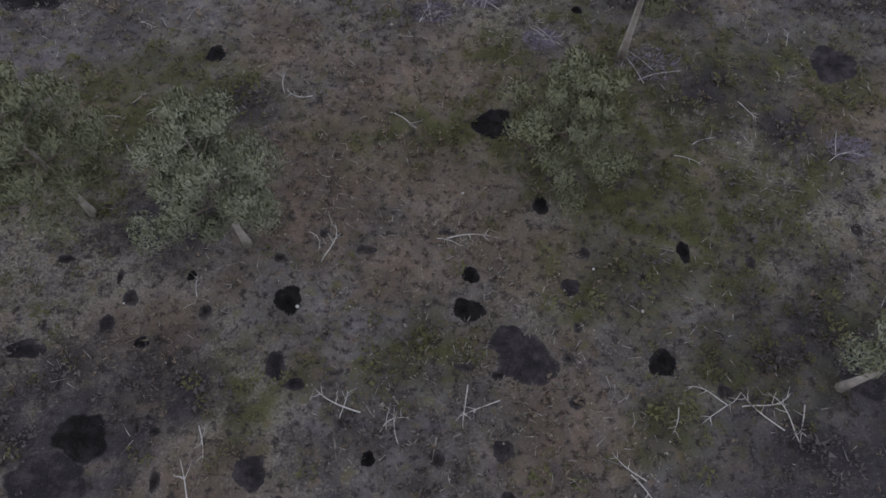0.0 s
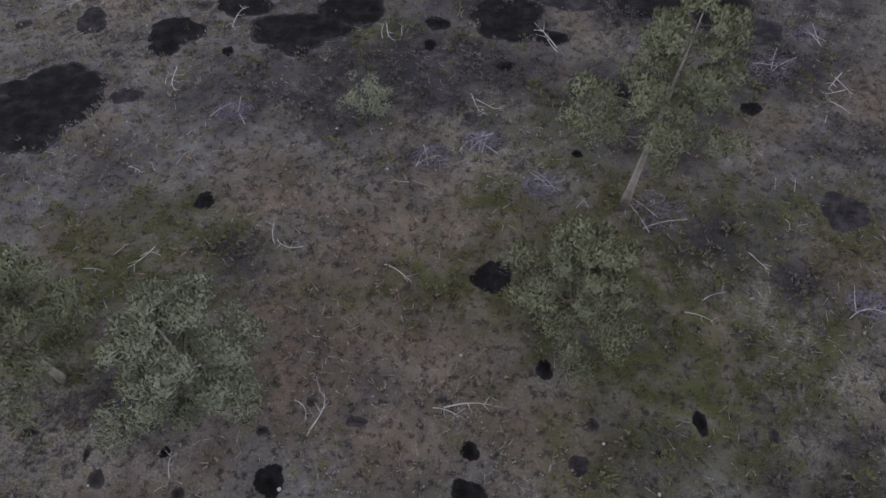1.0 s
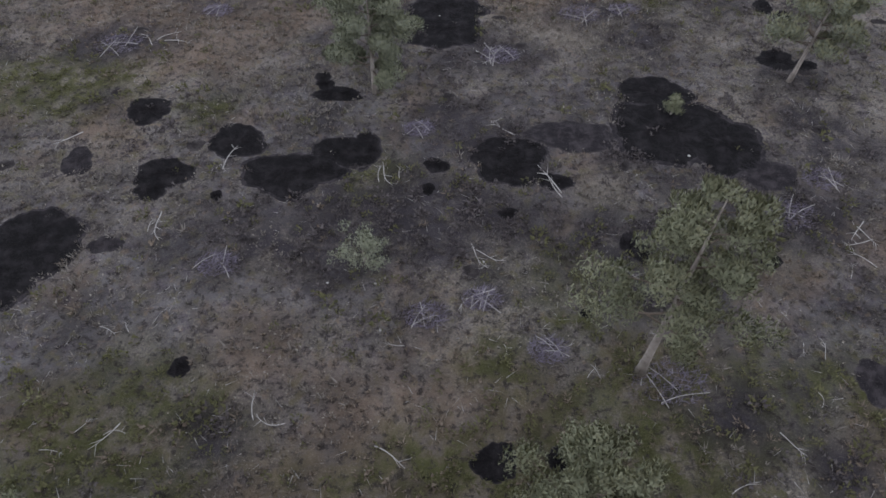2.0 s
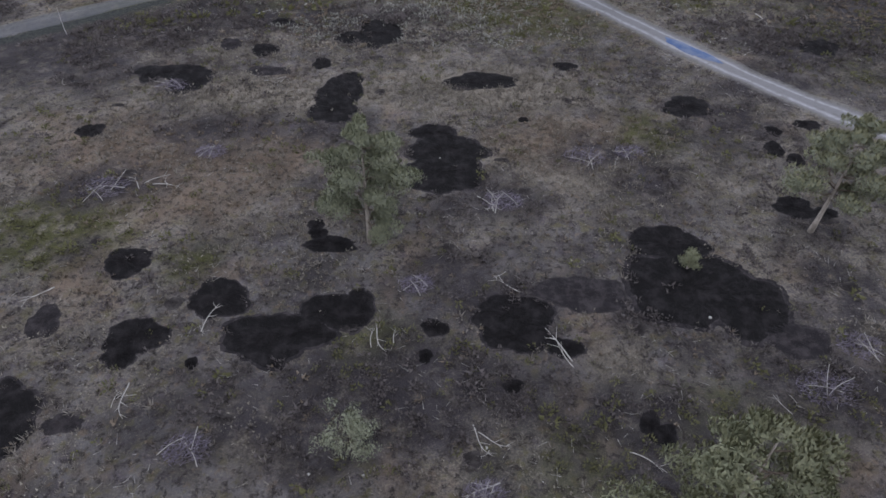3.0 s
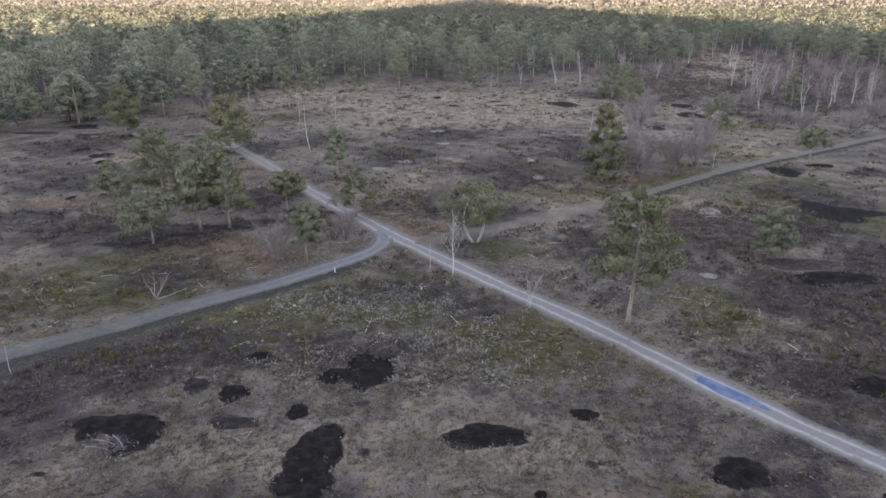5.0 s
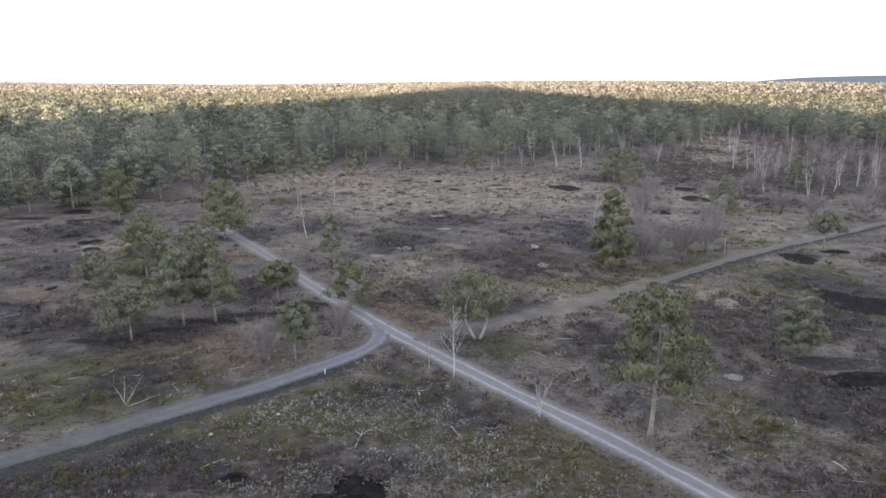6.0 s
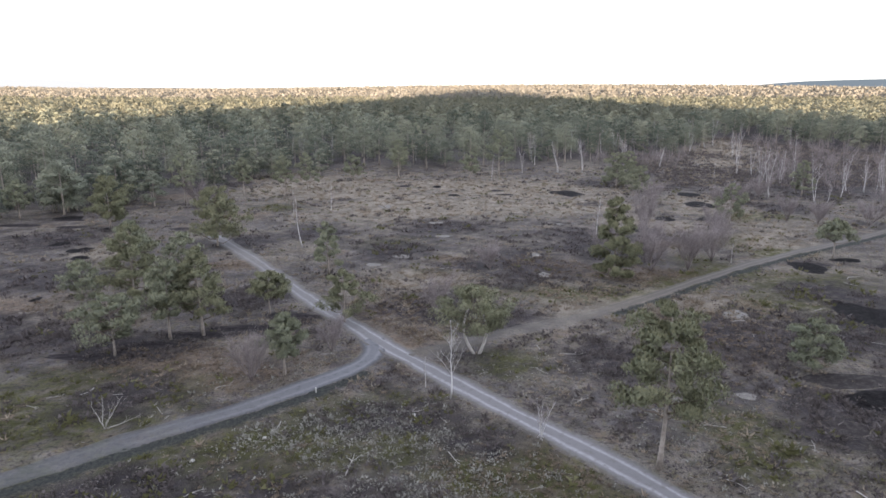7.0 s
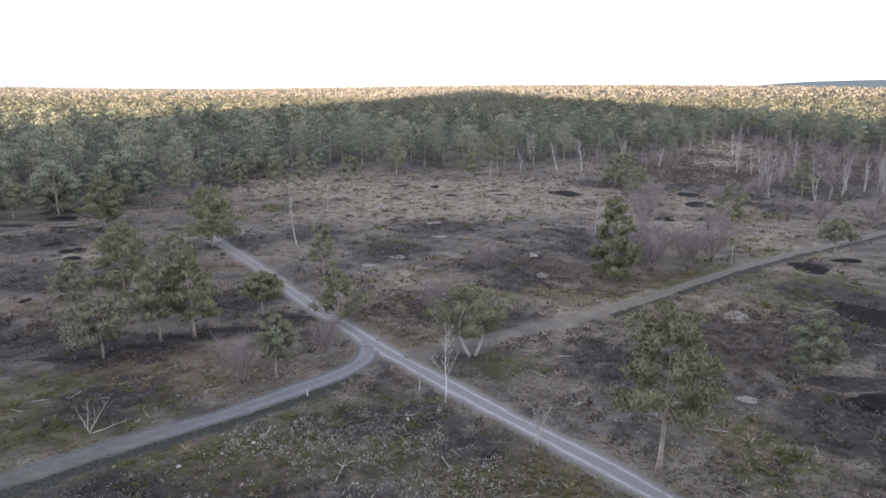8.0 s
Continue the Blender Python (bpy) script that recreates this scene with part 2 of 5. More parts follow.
# ---- mesh helpers ----
def mesh_of(name, verts, tris, *rest):
    """A mesh from points and triangles; rest is the material, or the points' normals and the material."""
    material = rest[-1]
    me = bpy.data.meshes.new(name)
    verts, tris = np.asarray(verts, np.float32).reshape(-1, 3), np.asarray(tris, np.int32).reshape(-1, 3)
    me.vertices.add(len(verts))
    me.vertices.foreach_set("co", verts.ravel())
    me.loops.add(tris.size)
    me.loops.foreach_set("vertex_index", tris.ravel())
    me.polygons.add(len(tris))
    me.polygons.foreach_set("loop_start", np.arange(0, tris.size, 3, dtype=np.int32))
    me.materials.append(material)
    me.update(calc_edges=True)
    me.validate()
    if len(rest) > 1 and len(me.vertices) == len(verts):
        smooth(me)
        me.normals_split_custom_set_from_vertices(np.asarray(rest[0], np.float32))
    return me


def smooth(me):
    me.polygons.foreach_set("use_smooth", np.ones(len(me.polygons), bool))
    return me


def joined(pieces):
    verts, tris, normals, at = [], [], [], 0
    for v, t, *n in pieces:
        v, t = np.asarray(v, float).reshape(-1, 3), np.asarray(t, int).reshape(-1, 3)
        verts.append(v)
        tris.append(t + at)
        normals += n
        at += len(v)
    if len(normals) == len(verts):
        return np.concatenate(verts), np.concatenate(tris), np.concatenate(normals)
    return np.concatenate(verts), np.concatenate(tris)


def unit(v):
    return v / np.maximum(np.linalg.norm(v, axis=-1, keepdims=True), 1e-9)


def tube(points, radii, sides=7):
    """A tapered limb through points, closed at its ends."""
    p, r = np.asarray(points, float), np.asarray(radii, float)
    along = unit(np.gradient(p, axis=0))
    ref = np.where(np.abs(along[:, 2:3]) > 0.9, [[1.0, 0, 0]], [[0, 0, 1.0]])
    u = unit(np.cross(along, ref))
    w = np.cross(along, u)
    a = np.linspace(0, 2 * np.pi, sides, endpoint=False)
    ring = p[:, None] + r[:, None, None] * (np.cos(a)[None, :, None] * u[:, None] + np.sin(a)[None, :, None] * w[:, None])
    v = np.concatenate([ring.reshape(-1, 3), p[:1], p[-1:]])
    t, n = [], len(p)
    for i in range(n - 1):
        for j in range(sides):
            k = (j + 1) % sides
            t += [(i * sides + j, i * sides + k, (i + 1) * sides + k), (i * sides + j, (i + 1) * sides + k, (i + 1) * sides + j)]
    for j in range(sides):
        k = (j + 1) % sides
        t += [(n * sides, k, j), (n * sides + 1, (n - 1) * sides + j, (n - 1) * sides + k)]
    return v, np.array(t)


def spikes(base, tip, r):
    """Thin three-sided twigs from base to tip."""
    base, tip = np.asarray(base, float), np.asarray(tip, float)
    d = unit(tip - base)
    u = unit(np.cross(d, np.where(np.abs(d[:, 2:3]) > 0.9, [[1.0, 0, 0]], [[0, 0, 1.0]])))
    w = np.cross(d, u)
    r = np.broadcast_to(np.asarray(r, float), (len(base),))[:, None]
    v = np.stack([base + r * u, base + r * (-0.5 * u + 0.87 * w), base + r * (-0.5 * u - 0.87 * w), tip], 1)
    t = np.array([(0, 1, 3), (1, 2, 3), (2, 0, 3)])[None] + 4 * np.arange(len(base))[:, None, None]
    return v.reshape(-1, 3), t.reshape(-1, 3)


def tri_blades(g, base, way, width):
    n = len(base)
    s = unit(np.cross(way, g.normal(size=(n, 3)))) * np.asarray(width).reshape(-1, 1)
    v = np.stack([base - s, base + s, base + way], 1)
    return v.reshape(-1, 3), np.arange(3 * n).reshape(-1, 3)


def scattered(g, template, places, sizes, flat=1.0):
    """The template's geometry at many places, each turned and sized on its own, as one mesh."""
    v, t, *normals = template
    n = len(places)
    a = g.uniform(0, 2 * np.pi, n)
    c, s = np.cos(a)[:, None], np.sin(a)[:, None]
    x = v[None, :, 0] * c - v[None, :, 1] * s
    y = v[None, :, 0] * s + v[None, :, 1] * c
    z = np.broadcast_to(v[None, :, 2], x.shape) * flat
    out = np.stack([x, y, z], -1) * np.asarray(sizes).reshape(-1, 1, 1) + places[:, None]
    tri = t[None] + len(v) * np.arange(n)[:, None, None]
    if normals:
        m = normals[0]
        turned = np.stack([m[None, :, 0] * c - m[None, :, 1] * s, m[None, :, 0] * s + m[None, :, 1] * c, np.broadcast_to(m[None, :, 2], x.shape)], -1)
        return out.reshape(-1, 3), tri.reshape(-1, 3), turned.reshape(-1, 3)
    return out.reshape(-1, 3), tri.reshape(-1, 3)


def outward(g, v, at, way, hub, own=0.5, shake=0.16):
    """Leaf triangles with normals that follow the round of their clump and of the crown, as a mass of needles takes the light."""
    middle, radii = hub
    crown = unit((at - np.asarray(middle)) / np.asarray(radii))
    normal = unit(own * unit(way) + (1 - own) * crown + g.normal(0, shake, at.shape))
    face = np.cross(v[:, 1] - v[:, 0], v[:, 2] - v[:, 0])
    turn = (face * normal).sum(1) < 0
    v[turn] = v[turn][:, [0, 2, 1]]
    return v.reshape(-1, 3), np.arange(3 * len(v)).reshape(-1, 3), np.repeat(normal, 3, 0)


def shell(g, centres, reach, count, size, hub, flat=0.62, rise=0.5, loose=0.4, thin=0.3, own=0.4, shake=0.14):
    """Needle sprays that lie over the upper side of rounded clumps, like the pads of a pine's crown."""
    n = len(centres) * count
    d = unit(g.normal(size=(n, 3)) + np.array([0, 0, rise]))
    r = np.repeat(np.asarray(reach, float).reshape(-1, 1), count, 0) * g.uniform(0.55, 1.15, (n, 1))
    at = np.repeat(centres, count, 0) + d * r * np.array([1, 1, flat])
    way = d
    d = unit(d + g.normal(0, loose, d.shape))
    u = unit(np.cross(d, g.normal(size=d.shape)))
    w = np.cross(d, u)
    s = np.asarray(size, float) * g.uniform(0.55, 1.3, (n, 1))
    v = np.stack([at - u * s * 0.5 - w * s * thin, at - u * s * 0.4 + w * s * thin * 1.15, at + u * s * 0.65], 1)
    return outward(g, v, at, way, hub, own, shake)


def shoots(g, centres, reach, count, size, hub, flat=0.62):
    """Upright pale shoots that stand on the upper side of each clump, four blades to a shoot."""
    n = len(centres) * count
    d = unit(g.normal(size=(n, 3)) + np.array([0, 0, 0.9]))
    at = np.repeat(centres, count, 0) + d * np.repeat(np.asarray(reach, float).reshape(-1, 1), count, 0) * np.array([1, 1, flat])
    at, d = np.repeat(at, 4, 0), np.repeat(d, 4, 0)
    way = unit(np.array([0, 0, 1.0]) + 0.45 * d + g.normal(0, 0.30, at.shape)) * size * g.uniform(0.7, 1.2, (len(at), 1))
    v, _ = tri_blades(g, at, way, size * 0.13)
    return outward(g, v.reshape(-1, 3, 3), at, d, hub, 0.6)


def part(name, geo, material, parent, label="", even=False):
    me = geo if isinstance(geo, bpy.types.Mesh) else mesh_of(name, *geo, material)
    ob = new(name, smooth(me) if even else me)
    ob.parent = parent
    return tagged(ob, label, kind="stuff" if name in ("tip_growth", "twig_spray") else "")


def thing(name, x, y, label, category, group="", turn=0.0, z=0.0):
    ob = new(name)
    ob.empty_display_size = 0.3
    ob.matrix_basis = pose(x, y, z, 0, 0, turn)
    return tagged(ob, label, category, group)


# ---- ground: zones of growth, paths and one sheet to the horizon ----
HEATHS = [(-1.0, 153.1, 10.0, 7.5), (11.0, 128.0, 8.0, 13.5), (-42.1, 96.3, 6.4, 6.6), (29.5, 96.7, 6.9, 7.1), (-27.9, 81.6, 3.9, 3.0), (-8.7, 134.2, 6.2, 6.7),
          (16.4, 89.9, 4.7, 5.2), (29.8, 77.5, 3.8, 3.4), (24.5, 144.8, 8.8, 7.2), (2.0, 75.5, 3.7, 2.7), (95, 215, 40, 30), (40.0, 98.0, 9.0, 7.0), (33.0, 80.0, 6.0, 5.0), (46.0, 88.0, 7.0, 5.0), (-7.0, 28.5, 6.0, 2.0), (10.0, 26.5, 4.0, 2.0), (-23.0, 65.0, 9.0, 4.0), (-11.0, 68.0, 7.0, 3.5), (-30.0, 60.0, 9.0, 5.0), (13.5, 2.5, 4.0, 2.5), (18.0, 5.5, 3.5, 4.0), (-13.0, 4.0, 4.0, 3.0), (-55.0, 118.0, 9.0, 7.0), (-68.0, 140.0, 9.0, 8.0), (-50.0, 98.0, 8.0, 5.0), (38.0, 62.0, 6.0, 6.0), (17.0, 30.5, 4.0, 2.5), (8.5, 29.0, 4.0, 2.0), (21.0, 36.5, 3.0, 3.5), (36.0, 72.0, 6.0, 6.0), (44.0, 78.0, 7.0, 6.0), (-3.0, 78.5, 6.0, 3.0), (-16.0, 66.5, 5.0, 2.5), (-2.0, 30.0, 8.0, 3.5), (2.0, 36.0, 5.0, 2.0), (24.0, 57.0, 4.0, 3.0), (20.0, 52.0, 4.0, 3.5), (28.0, 63.0, 5.0, 4.0), (-20.0, 69.0, 6.0, 2.5), (34.0, 66.0, 6.0, 5.0), (-20.5, 44.5, 3.0, 2.0), (-16.0, 50.5, 4.0, 2.0), (10.5, 48.0, 3.0, 2.0), (3.5, 43.5, 3.0, 1.8)]
DITCH = [(-21.6, 98.5, 3.9, 1.5), (-26.2, 96.5, 3.5, 1.4), (-30.5, 93.6, 3.9, 1.4), (-35.0, 90.5, 3.4, 1.3), (-17.4, 102.6, 3.2, 1.5)]
MOSSES = [(-14.0, 70.0, 6.0, 3.0), (-8.0, 79.1, 3.9, 3.2), (5.9, 90.1, 3.2, 3.3), (47.0, 116.4, 8.8, 5.7), (-29.8, 85.3, 3.4, 2.3), (2.6, 22.3, 1.8, 1.5), (11.5, 20.1, 6.1, 2.5), (2.9, 17.4, 7.6, 1.7),
          (9.5, 18.6, 3.9, 4.1), (16.0, 8.2, 2.7, 1.9), (-16.3, 15.3, 3.7, 2.9), (-7.3, 75.1, 12.0, 4.5), (6.9, 69.5, 6.2, 4.9), (9.0, 14.5, 6.0, 5.0), (-12.0, 18.0, 5.0, 3.5), (-21.0, 72.0, 6.0, 2.5), (12.0, 29.0, 5.0, 2.0), (38.0, 66.0, 6.0, 5.0), (-6.0, 80.0, 6.0, 3.0), (8.0, 27.0, 5.0, 2.0), (-30.0, 84.0, 8.0, 4.0), (50.0, 100.0, 10.0, 7.0), (44.0, 108.0, 8.0, 5.0), (-26.0, 68.5, 6.0, 4.0), (-14.0, 70.5, 7.0, 3.0), (4.0, 72.0, 5.0, 3.0), (-23.0, 40.0, 5.0, 3.0), (40.0, 76.0, 7.0, 5.0)]
MOSSES_FAR = [(-32.5, 78.4, 10.9, 5.6), (15.3, 112.1, 9.2, 3.3), (-9.0, 137.8, 5.5, 4.8), (33.2, 69.3, 4.8, 6.4)]
RUSTS = [(-26.1, 89.2, 6.3, 4.5), (-5.9, 103.9, 3.8, 7.7), (-3.6, 17.9, 3.2, 2.8), (28.1, 120.0, 8.5, 3.9), (-1.6, 16.0, 3.7, 2.6), (-0.5, 19.0, 5.5, 4.0), (-6.0, 15.0, 4.0, 4.0), (3.0, 11.5, 4.0, 2.5), (-22.0, 88.0, 7.0, 4.5), (-4.0, 97.5, 3.5, 4.0), (14.0, 125.0, 6.0, 5.0), (-20.0, 48.0, 7.0, 4.0), (-15.0, 43.5, 5.0, 3.0), (8.0, 50.0, 5.0, 3.0), (-11.0, 47.0, 4.0, 2.5)]
STRAWS = [(-4.0, 102.0, 5.0, 8.0), (22.0, 200.0, 22.0, 14.0), (8.0, 172.0, 16.0, 9.0), (-20.0, 190.0, 18.0, 12.0), (-2.0, 118.0, 7.0, 6.0), (40.0, 152.0, 10.0, 8.0), (5.0, 56.0, 7.0, 3.0), (24.0, 175.0, 16.0, 10.0), (2.0, 205.0, 14.0, 12.0), (13.7, 197.5, 13.9, 20.3), (14.3, 110.6, 3.4, 9.0), (-8.7, 174.1, 16.8, 20.6), (51.9, 141.0, 8.4, 7.5), (-55.0, 132.0, 5.0, 6.0), (11.0, 47.0, 5.5, 3.5),
          (-12.0, 55.0, 7.0, 2.5), (-34.6, 205.9, 17.7, 18.5), (111.9, 314.5, 16.3, 31.3)]


def strewn(seed, count, x0, x1, y0, y1, low, high):
    """Natural patches of one growth strewn over a stretch of the heath."""
    g = np.random.default_rng(seed)
    y = g.uniform(y0, y1, count)
    size = g.uniform(low, high, count)
    return [(float(a), float(b), float(r), float(r * k)) for a, b, r, k in zip(g.uniform(x0, x1, count) * (0.4 + 0.6 * y / y1), y, size, g.uniform(0.5, 1.1, count))]


HEATHS += strewn(1, 26, -75, 95, 62, 215, 3.0, 8.0) + strewn(2, 11, -28, 34, 2, 62, 1.2, 3.0)
MOSSES_FAR += strewn(12, 8, -22, 22, 2, 22, 1.0, 2.6) + strewn(3, 16, -75, 95, 62, 200, 2.5, 6.0) + strewn(4, 7, -28, 34, 2, 62, 1.0, 2.6)
RUSTS += strewn(13, 14, -22, 22, 2, 22, 1.0, 2.8) + strewn(5, 14, -75, 95, 62, 215, 2.5, 7.0) + strewn(6, 5, -28, 34, 8, 62, 1.0, 2.4)
STRAWS += [(58.0 + 17.0 * i, 172.0 + 42.0 * i, 9.0, 22.0) for i in range(5)]
STRAWS += strewn(7, 17, -75, 95, 62, 215, 3.0, 9.0) + strewn(8, 7, -28, 34, 12, 62, 1.2, 3.5)


# where the pine forest begins
EDGE_X = [-400, -150, -85, -74, -63, -57, -47, -26, 1, 19, 38, 60, 84, 98, 114, 124, 140, 152, 165, 230, 500]
EDGE_Y = [120, 135, 156, 172, 184, 214, 232, 240, 238, 244, 254, 268, 284, 298, 322, 366, 372, 318, 284, 250, 220]


def forest_edge(x):
    return np.interp(x, EDGE_X, EDGE_Y) + 4 * np.sin(x * 0.21) + 3 * np.sin(x * 0.53 + 1)


def zone(areas, x, y):
    wob = 0.22 * np.sin(0.9 * x + 1.3 * y) + 0.18 * np.sin(2.1 * x - 1.7 * y + 2) + 0.15 * np.sin(0.31 * x - 0.47 * y)
    best = np.zeros_like(x)
    for cx, cy, rx, ry in areas:
        d = np.hypot((x - cx) / rx, (y - cy) / ry) + wob
        best = np.maximum(best, np.clip((1.35 - d) / 0.7, 0, 1))
    return best


def ease(v, a, b):
    k = np.clip((v - a) / (b - a), 0, 1)
    return k * k * (3 - 2 * k)


def terrain(x, y):
    """Level heath, low swells far ahead; an unseen ridge behind is added to shade it."""
    x, y = np.asarray(x, float), np.asarray(y, float)
    # The added ridge's outline is fitted to how far its shadow must reach.
    spread = np.where(x < 45, 150.0, 118.0)
    top = 36 + 88 * np.exp(-(((x - 45) / spread) ** 2))
    shade_ridge = top * ease(-y, 60, 200) * (1 - 0.8 * ease(-y, 330, 900))
    swell = 16 * ease(y, 700, 1800) * (0.6 + 0.4 * np.sin(x / 420.0 + 0.6))
    return shade_ridge + swell


def path_line(points, step=0.5):
    p = np.array(points, float)
    p = np.concatenate([2 * p[:1] - p[1:2], p, 2 * p[-1:] - p[-2:-1]])
    out = []
    for i in range(1, len(p) - 2):
        n = max(2, int(np.linalg.norm(p[i + 1] - p[i]) / step))
        for s in np.arange(n) / n:
            out.append(0.5 * (2 * p[i] + (p[i + 1] - p[i - 1]) * s + (2 * p[i - 1] - 5 * p[i] + 4 * p[i + 1] - p[i + 2]) * s**2 + (3 * p[i] - p[i - 1] - 3 * p[i + 1] + p[i + 2]) * s**3))
    return np.array(out + [p[-2]])


MAIN_LINE = path_line([(-41.0, 144.4), (-35.7, 137.2), (-27.9, 126.2), (-21.1, 115.6), (-14.8, 106.4), (-9.8, 99.5), (-7.4, 96.1), (-4.2, 91.9), (1.2, 85.3), (5.6, 80.0), (9.3, 75.8), (13.0, 71.4),
                       (18.8, 63.7), (22.1, 59.5), (25.1, 56.1), (28.0, 53.2), (29.9, 51.5), (36.0, 46.0), (50.0, 34.0)])
LEFT_LINE = path_line([(-60.0, 47.0), (-48.0, 55.8), (-35.7, 64.9), (-32.4, 67.4), (-28.4, 70.4), (-25.9, 72.5), (-23.2, 74.9), (-20.1, 77.3), (-16.6, 80.0), (-13.1, 83.4), (-9.2, 87.4), (-7.5, 90.2), (-7.1, 92.8), (-7.7, 95.6)])
RIGHT_LINE = path_line([(-3.6, 91.6), (-1.0, 93.0), (5.9, 97.8), (13.8, 102.2), (21.2, 107.4), (30.3, 115.0), (41.3, 124.1), (53.7, 133.2), (67.4, 142.0), (78.7, 149.8), (95.0, 160.0), (120.0, 176.0)])


def path_gap(x, y):
    """How far a place is from the nearest path's middle."""
    best = np.full(len(x), 1e9)
    for line in (MAIN_LINE[::3], LEFT_LINE[::3], RIGHT_LINE[::3], beside(LEFT_LINE, 1.0)[:-22:3]):
        for i in range(0, len(x), 20000):
            s = slice(i, i + 20000)
            best[s] = np.minimum(best[s], np.sqrt(((x[s, None] - line[None, :, 0]) ** 2 + (y[s, None] - line[None, :, 1]) ** 2).min(1)))
    return best


def stretch(a, b, step, far, grow=1.13):
    mid, out, d, v = np.arange(a, b + step / 2, step), [], step, 0.0
    while v < far:
        d *= grow
        v += d
        out.append(v)
    out = np.array(out)
    return np.concatenate([a - out[::-1], mid, b + out])


def make_sheet():
    gx, gy = stretch(-75, 95, 1.2, 4300), stretch(-6, 215, 1.2, 4300)
    x, y = (m.ravel() for m in np.meshgrid(gx, gy))
    v = np.stack([x, y, terrain(x, y)], 1)
    nx, ny = len(gx), len(gy)
    k = (np.arange(ny - 1)[:, None] * nx + np.arange(nx - 1)[None]).ravel()
    t = np.concatenate([np.stack([k, k + 1, k + nx + 1], 1), np.stack([k, k + nx + 1, k + nx], 1)])
    me = smooth(mesh_of("ground", v, t, M_GROUND))
    for name, areas in (("heath", HEATHS + DITCH), ("moss", MOSSES + MOSSES_FAR), ("rust", RUSTS), ("straw", STRAWS)):
        there = zone(areas, x, y)
        # Dark needle floor under the forest; its tone also paints shade between trees.
        if name == "heath":
            there = np.maximum(there, ease(y - forest_edge(x), 4, 30))
        me.attributes.new(name, "FLOAT", "POINT").data.foreach_set("value", there.astype(np.float32))
    return tagged(new("ground", me), "brown and olive heathland ground with moss and dry grass", "ground", kind="structure")


make_sheet()


def make_path(name, line, half, lift, material, label, hollow=0.03, fade=None):
    g = np.random.default_rng(len(line))
    d = unit(np.gradient(line, axis=0))
    side = np.stack([d[:, 1], -d[:, 0]], 1)
    a = np.linspace(-1, 1, 15)
    n = len(line)
    wide = half * (1 + 0.10 * np.sin(np.arange(n) * 0.23) + 0.06 * np.sin(np.arange(n) * 0.71 + 1) + g.normal(0, 0.015, n))
    xy = line[:, None] + side[:, None] * (a[None, :, None] * wide[:, None, None])
    rut = np.exp(-(((np.abs(a) - 0.46) / 0.16) ** 2))
    z = lift + 0.035 * (1 - np.abs(a) ** 3) - hollow * rut - 0.045 * (np.abs(a) > 0.99)
    z = np.broadcast_to(z, (n, 15)) + g.normal(0, 0.003, (n, 15))
    v = np.concatenate([xy, z[..., None]], 2).reshape(-1, 3)
    k = (np.arange(n - 1)[:, None] * 15 + np.arange(14)[None]).ravel()
    t = np.concatenate([np.stack([k, k + 1, k + 16], 1), np.stack([k, k + 16, k + 15], 1)])
    me = smooth(mesh_of(name, v, t, material))
    me.attributes.new("across", "FLOAT", "POINT").data.foreach_set("value", np.tile(a, n).astype(np.float32))
    if fade:
        me.attributes.new("fade", "FLOAT", "POINT").data.foreach_set("value", (fade[2] * ease(v[:, 0], fade[0], fade[1])).astype(np.float32))
    for zone_name, areas in (("heath", HEATHS + DITCH), ("moss", MOSSES + MOSSES_FAR), ("rust", RUSTS), ("straw", STRAWS)):
        me.attributes.new(zone_name, "FLOAT", "POINT").data.foreach_set("value", zone(areas, v[:, 0], v[:, 1]).astype(np.float32))
    return tagged(new(name, me), label, "track", kind="structure")


def beside(line, off):
    d = unit(np.gradient(line, axis=0))
    return line + np.stack([d[:, 1], -d[:, 0]], 1) * off


make_path("road_1", beside(MAIN_LINE, 0.25), 1.55, 0.030, M_TRACK, "pale sandy vehicle track with two wheel ruts", 0.03, (-4.0, -32.0, 0.5))
make_path("road_2", beside(LEFT_LINE, 0.08), 1.45, 0.022, M_TRACK_GREY, "grey gravel track crossing the heath", 0.015, (-9.0, -26.0, 0.8))
make_path("road_3", beside(RIGHT_LINE, 0.4), 1.25, 0.014, M_TRACK_GRASS, "faint grassy track across the heath", 0.02, (34.0, 14.0, 0.85))


make_path("verge_1", beside(LEFT_LINE, 1.8)[: -14], 1.3, 0.006, M_VERGE, "dark verge along the gravel track", 0.0)
make_path("verge_2", beside(RIGHT_LINE, 1.8)[50:], 1.2, 0.004, M_VERGE, "dark verge along the grassy track", 0.0)

# ---- burnt patches in the heath ----
BARE = []


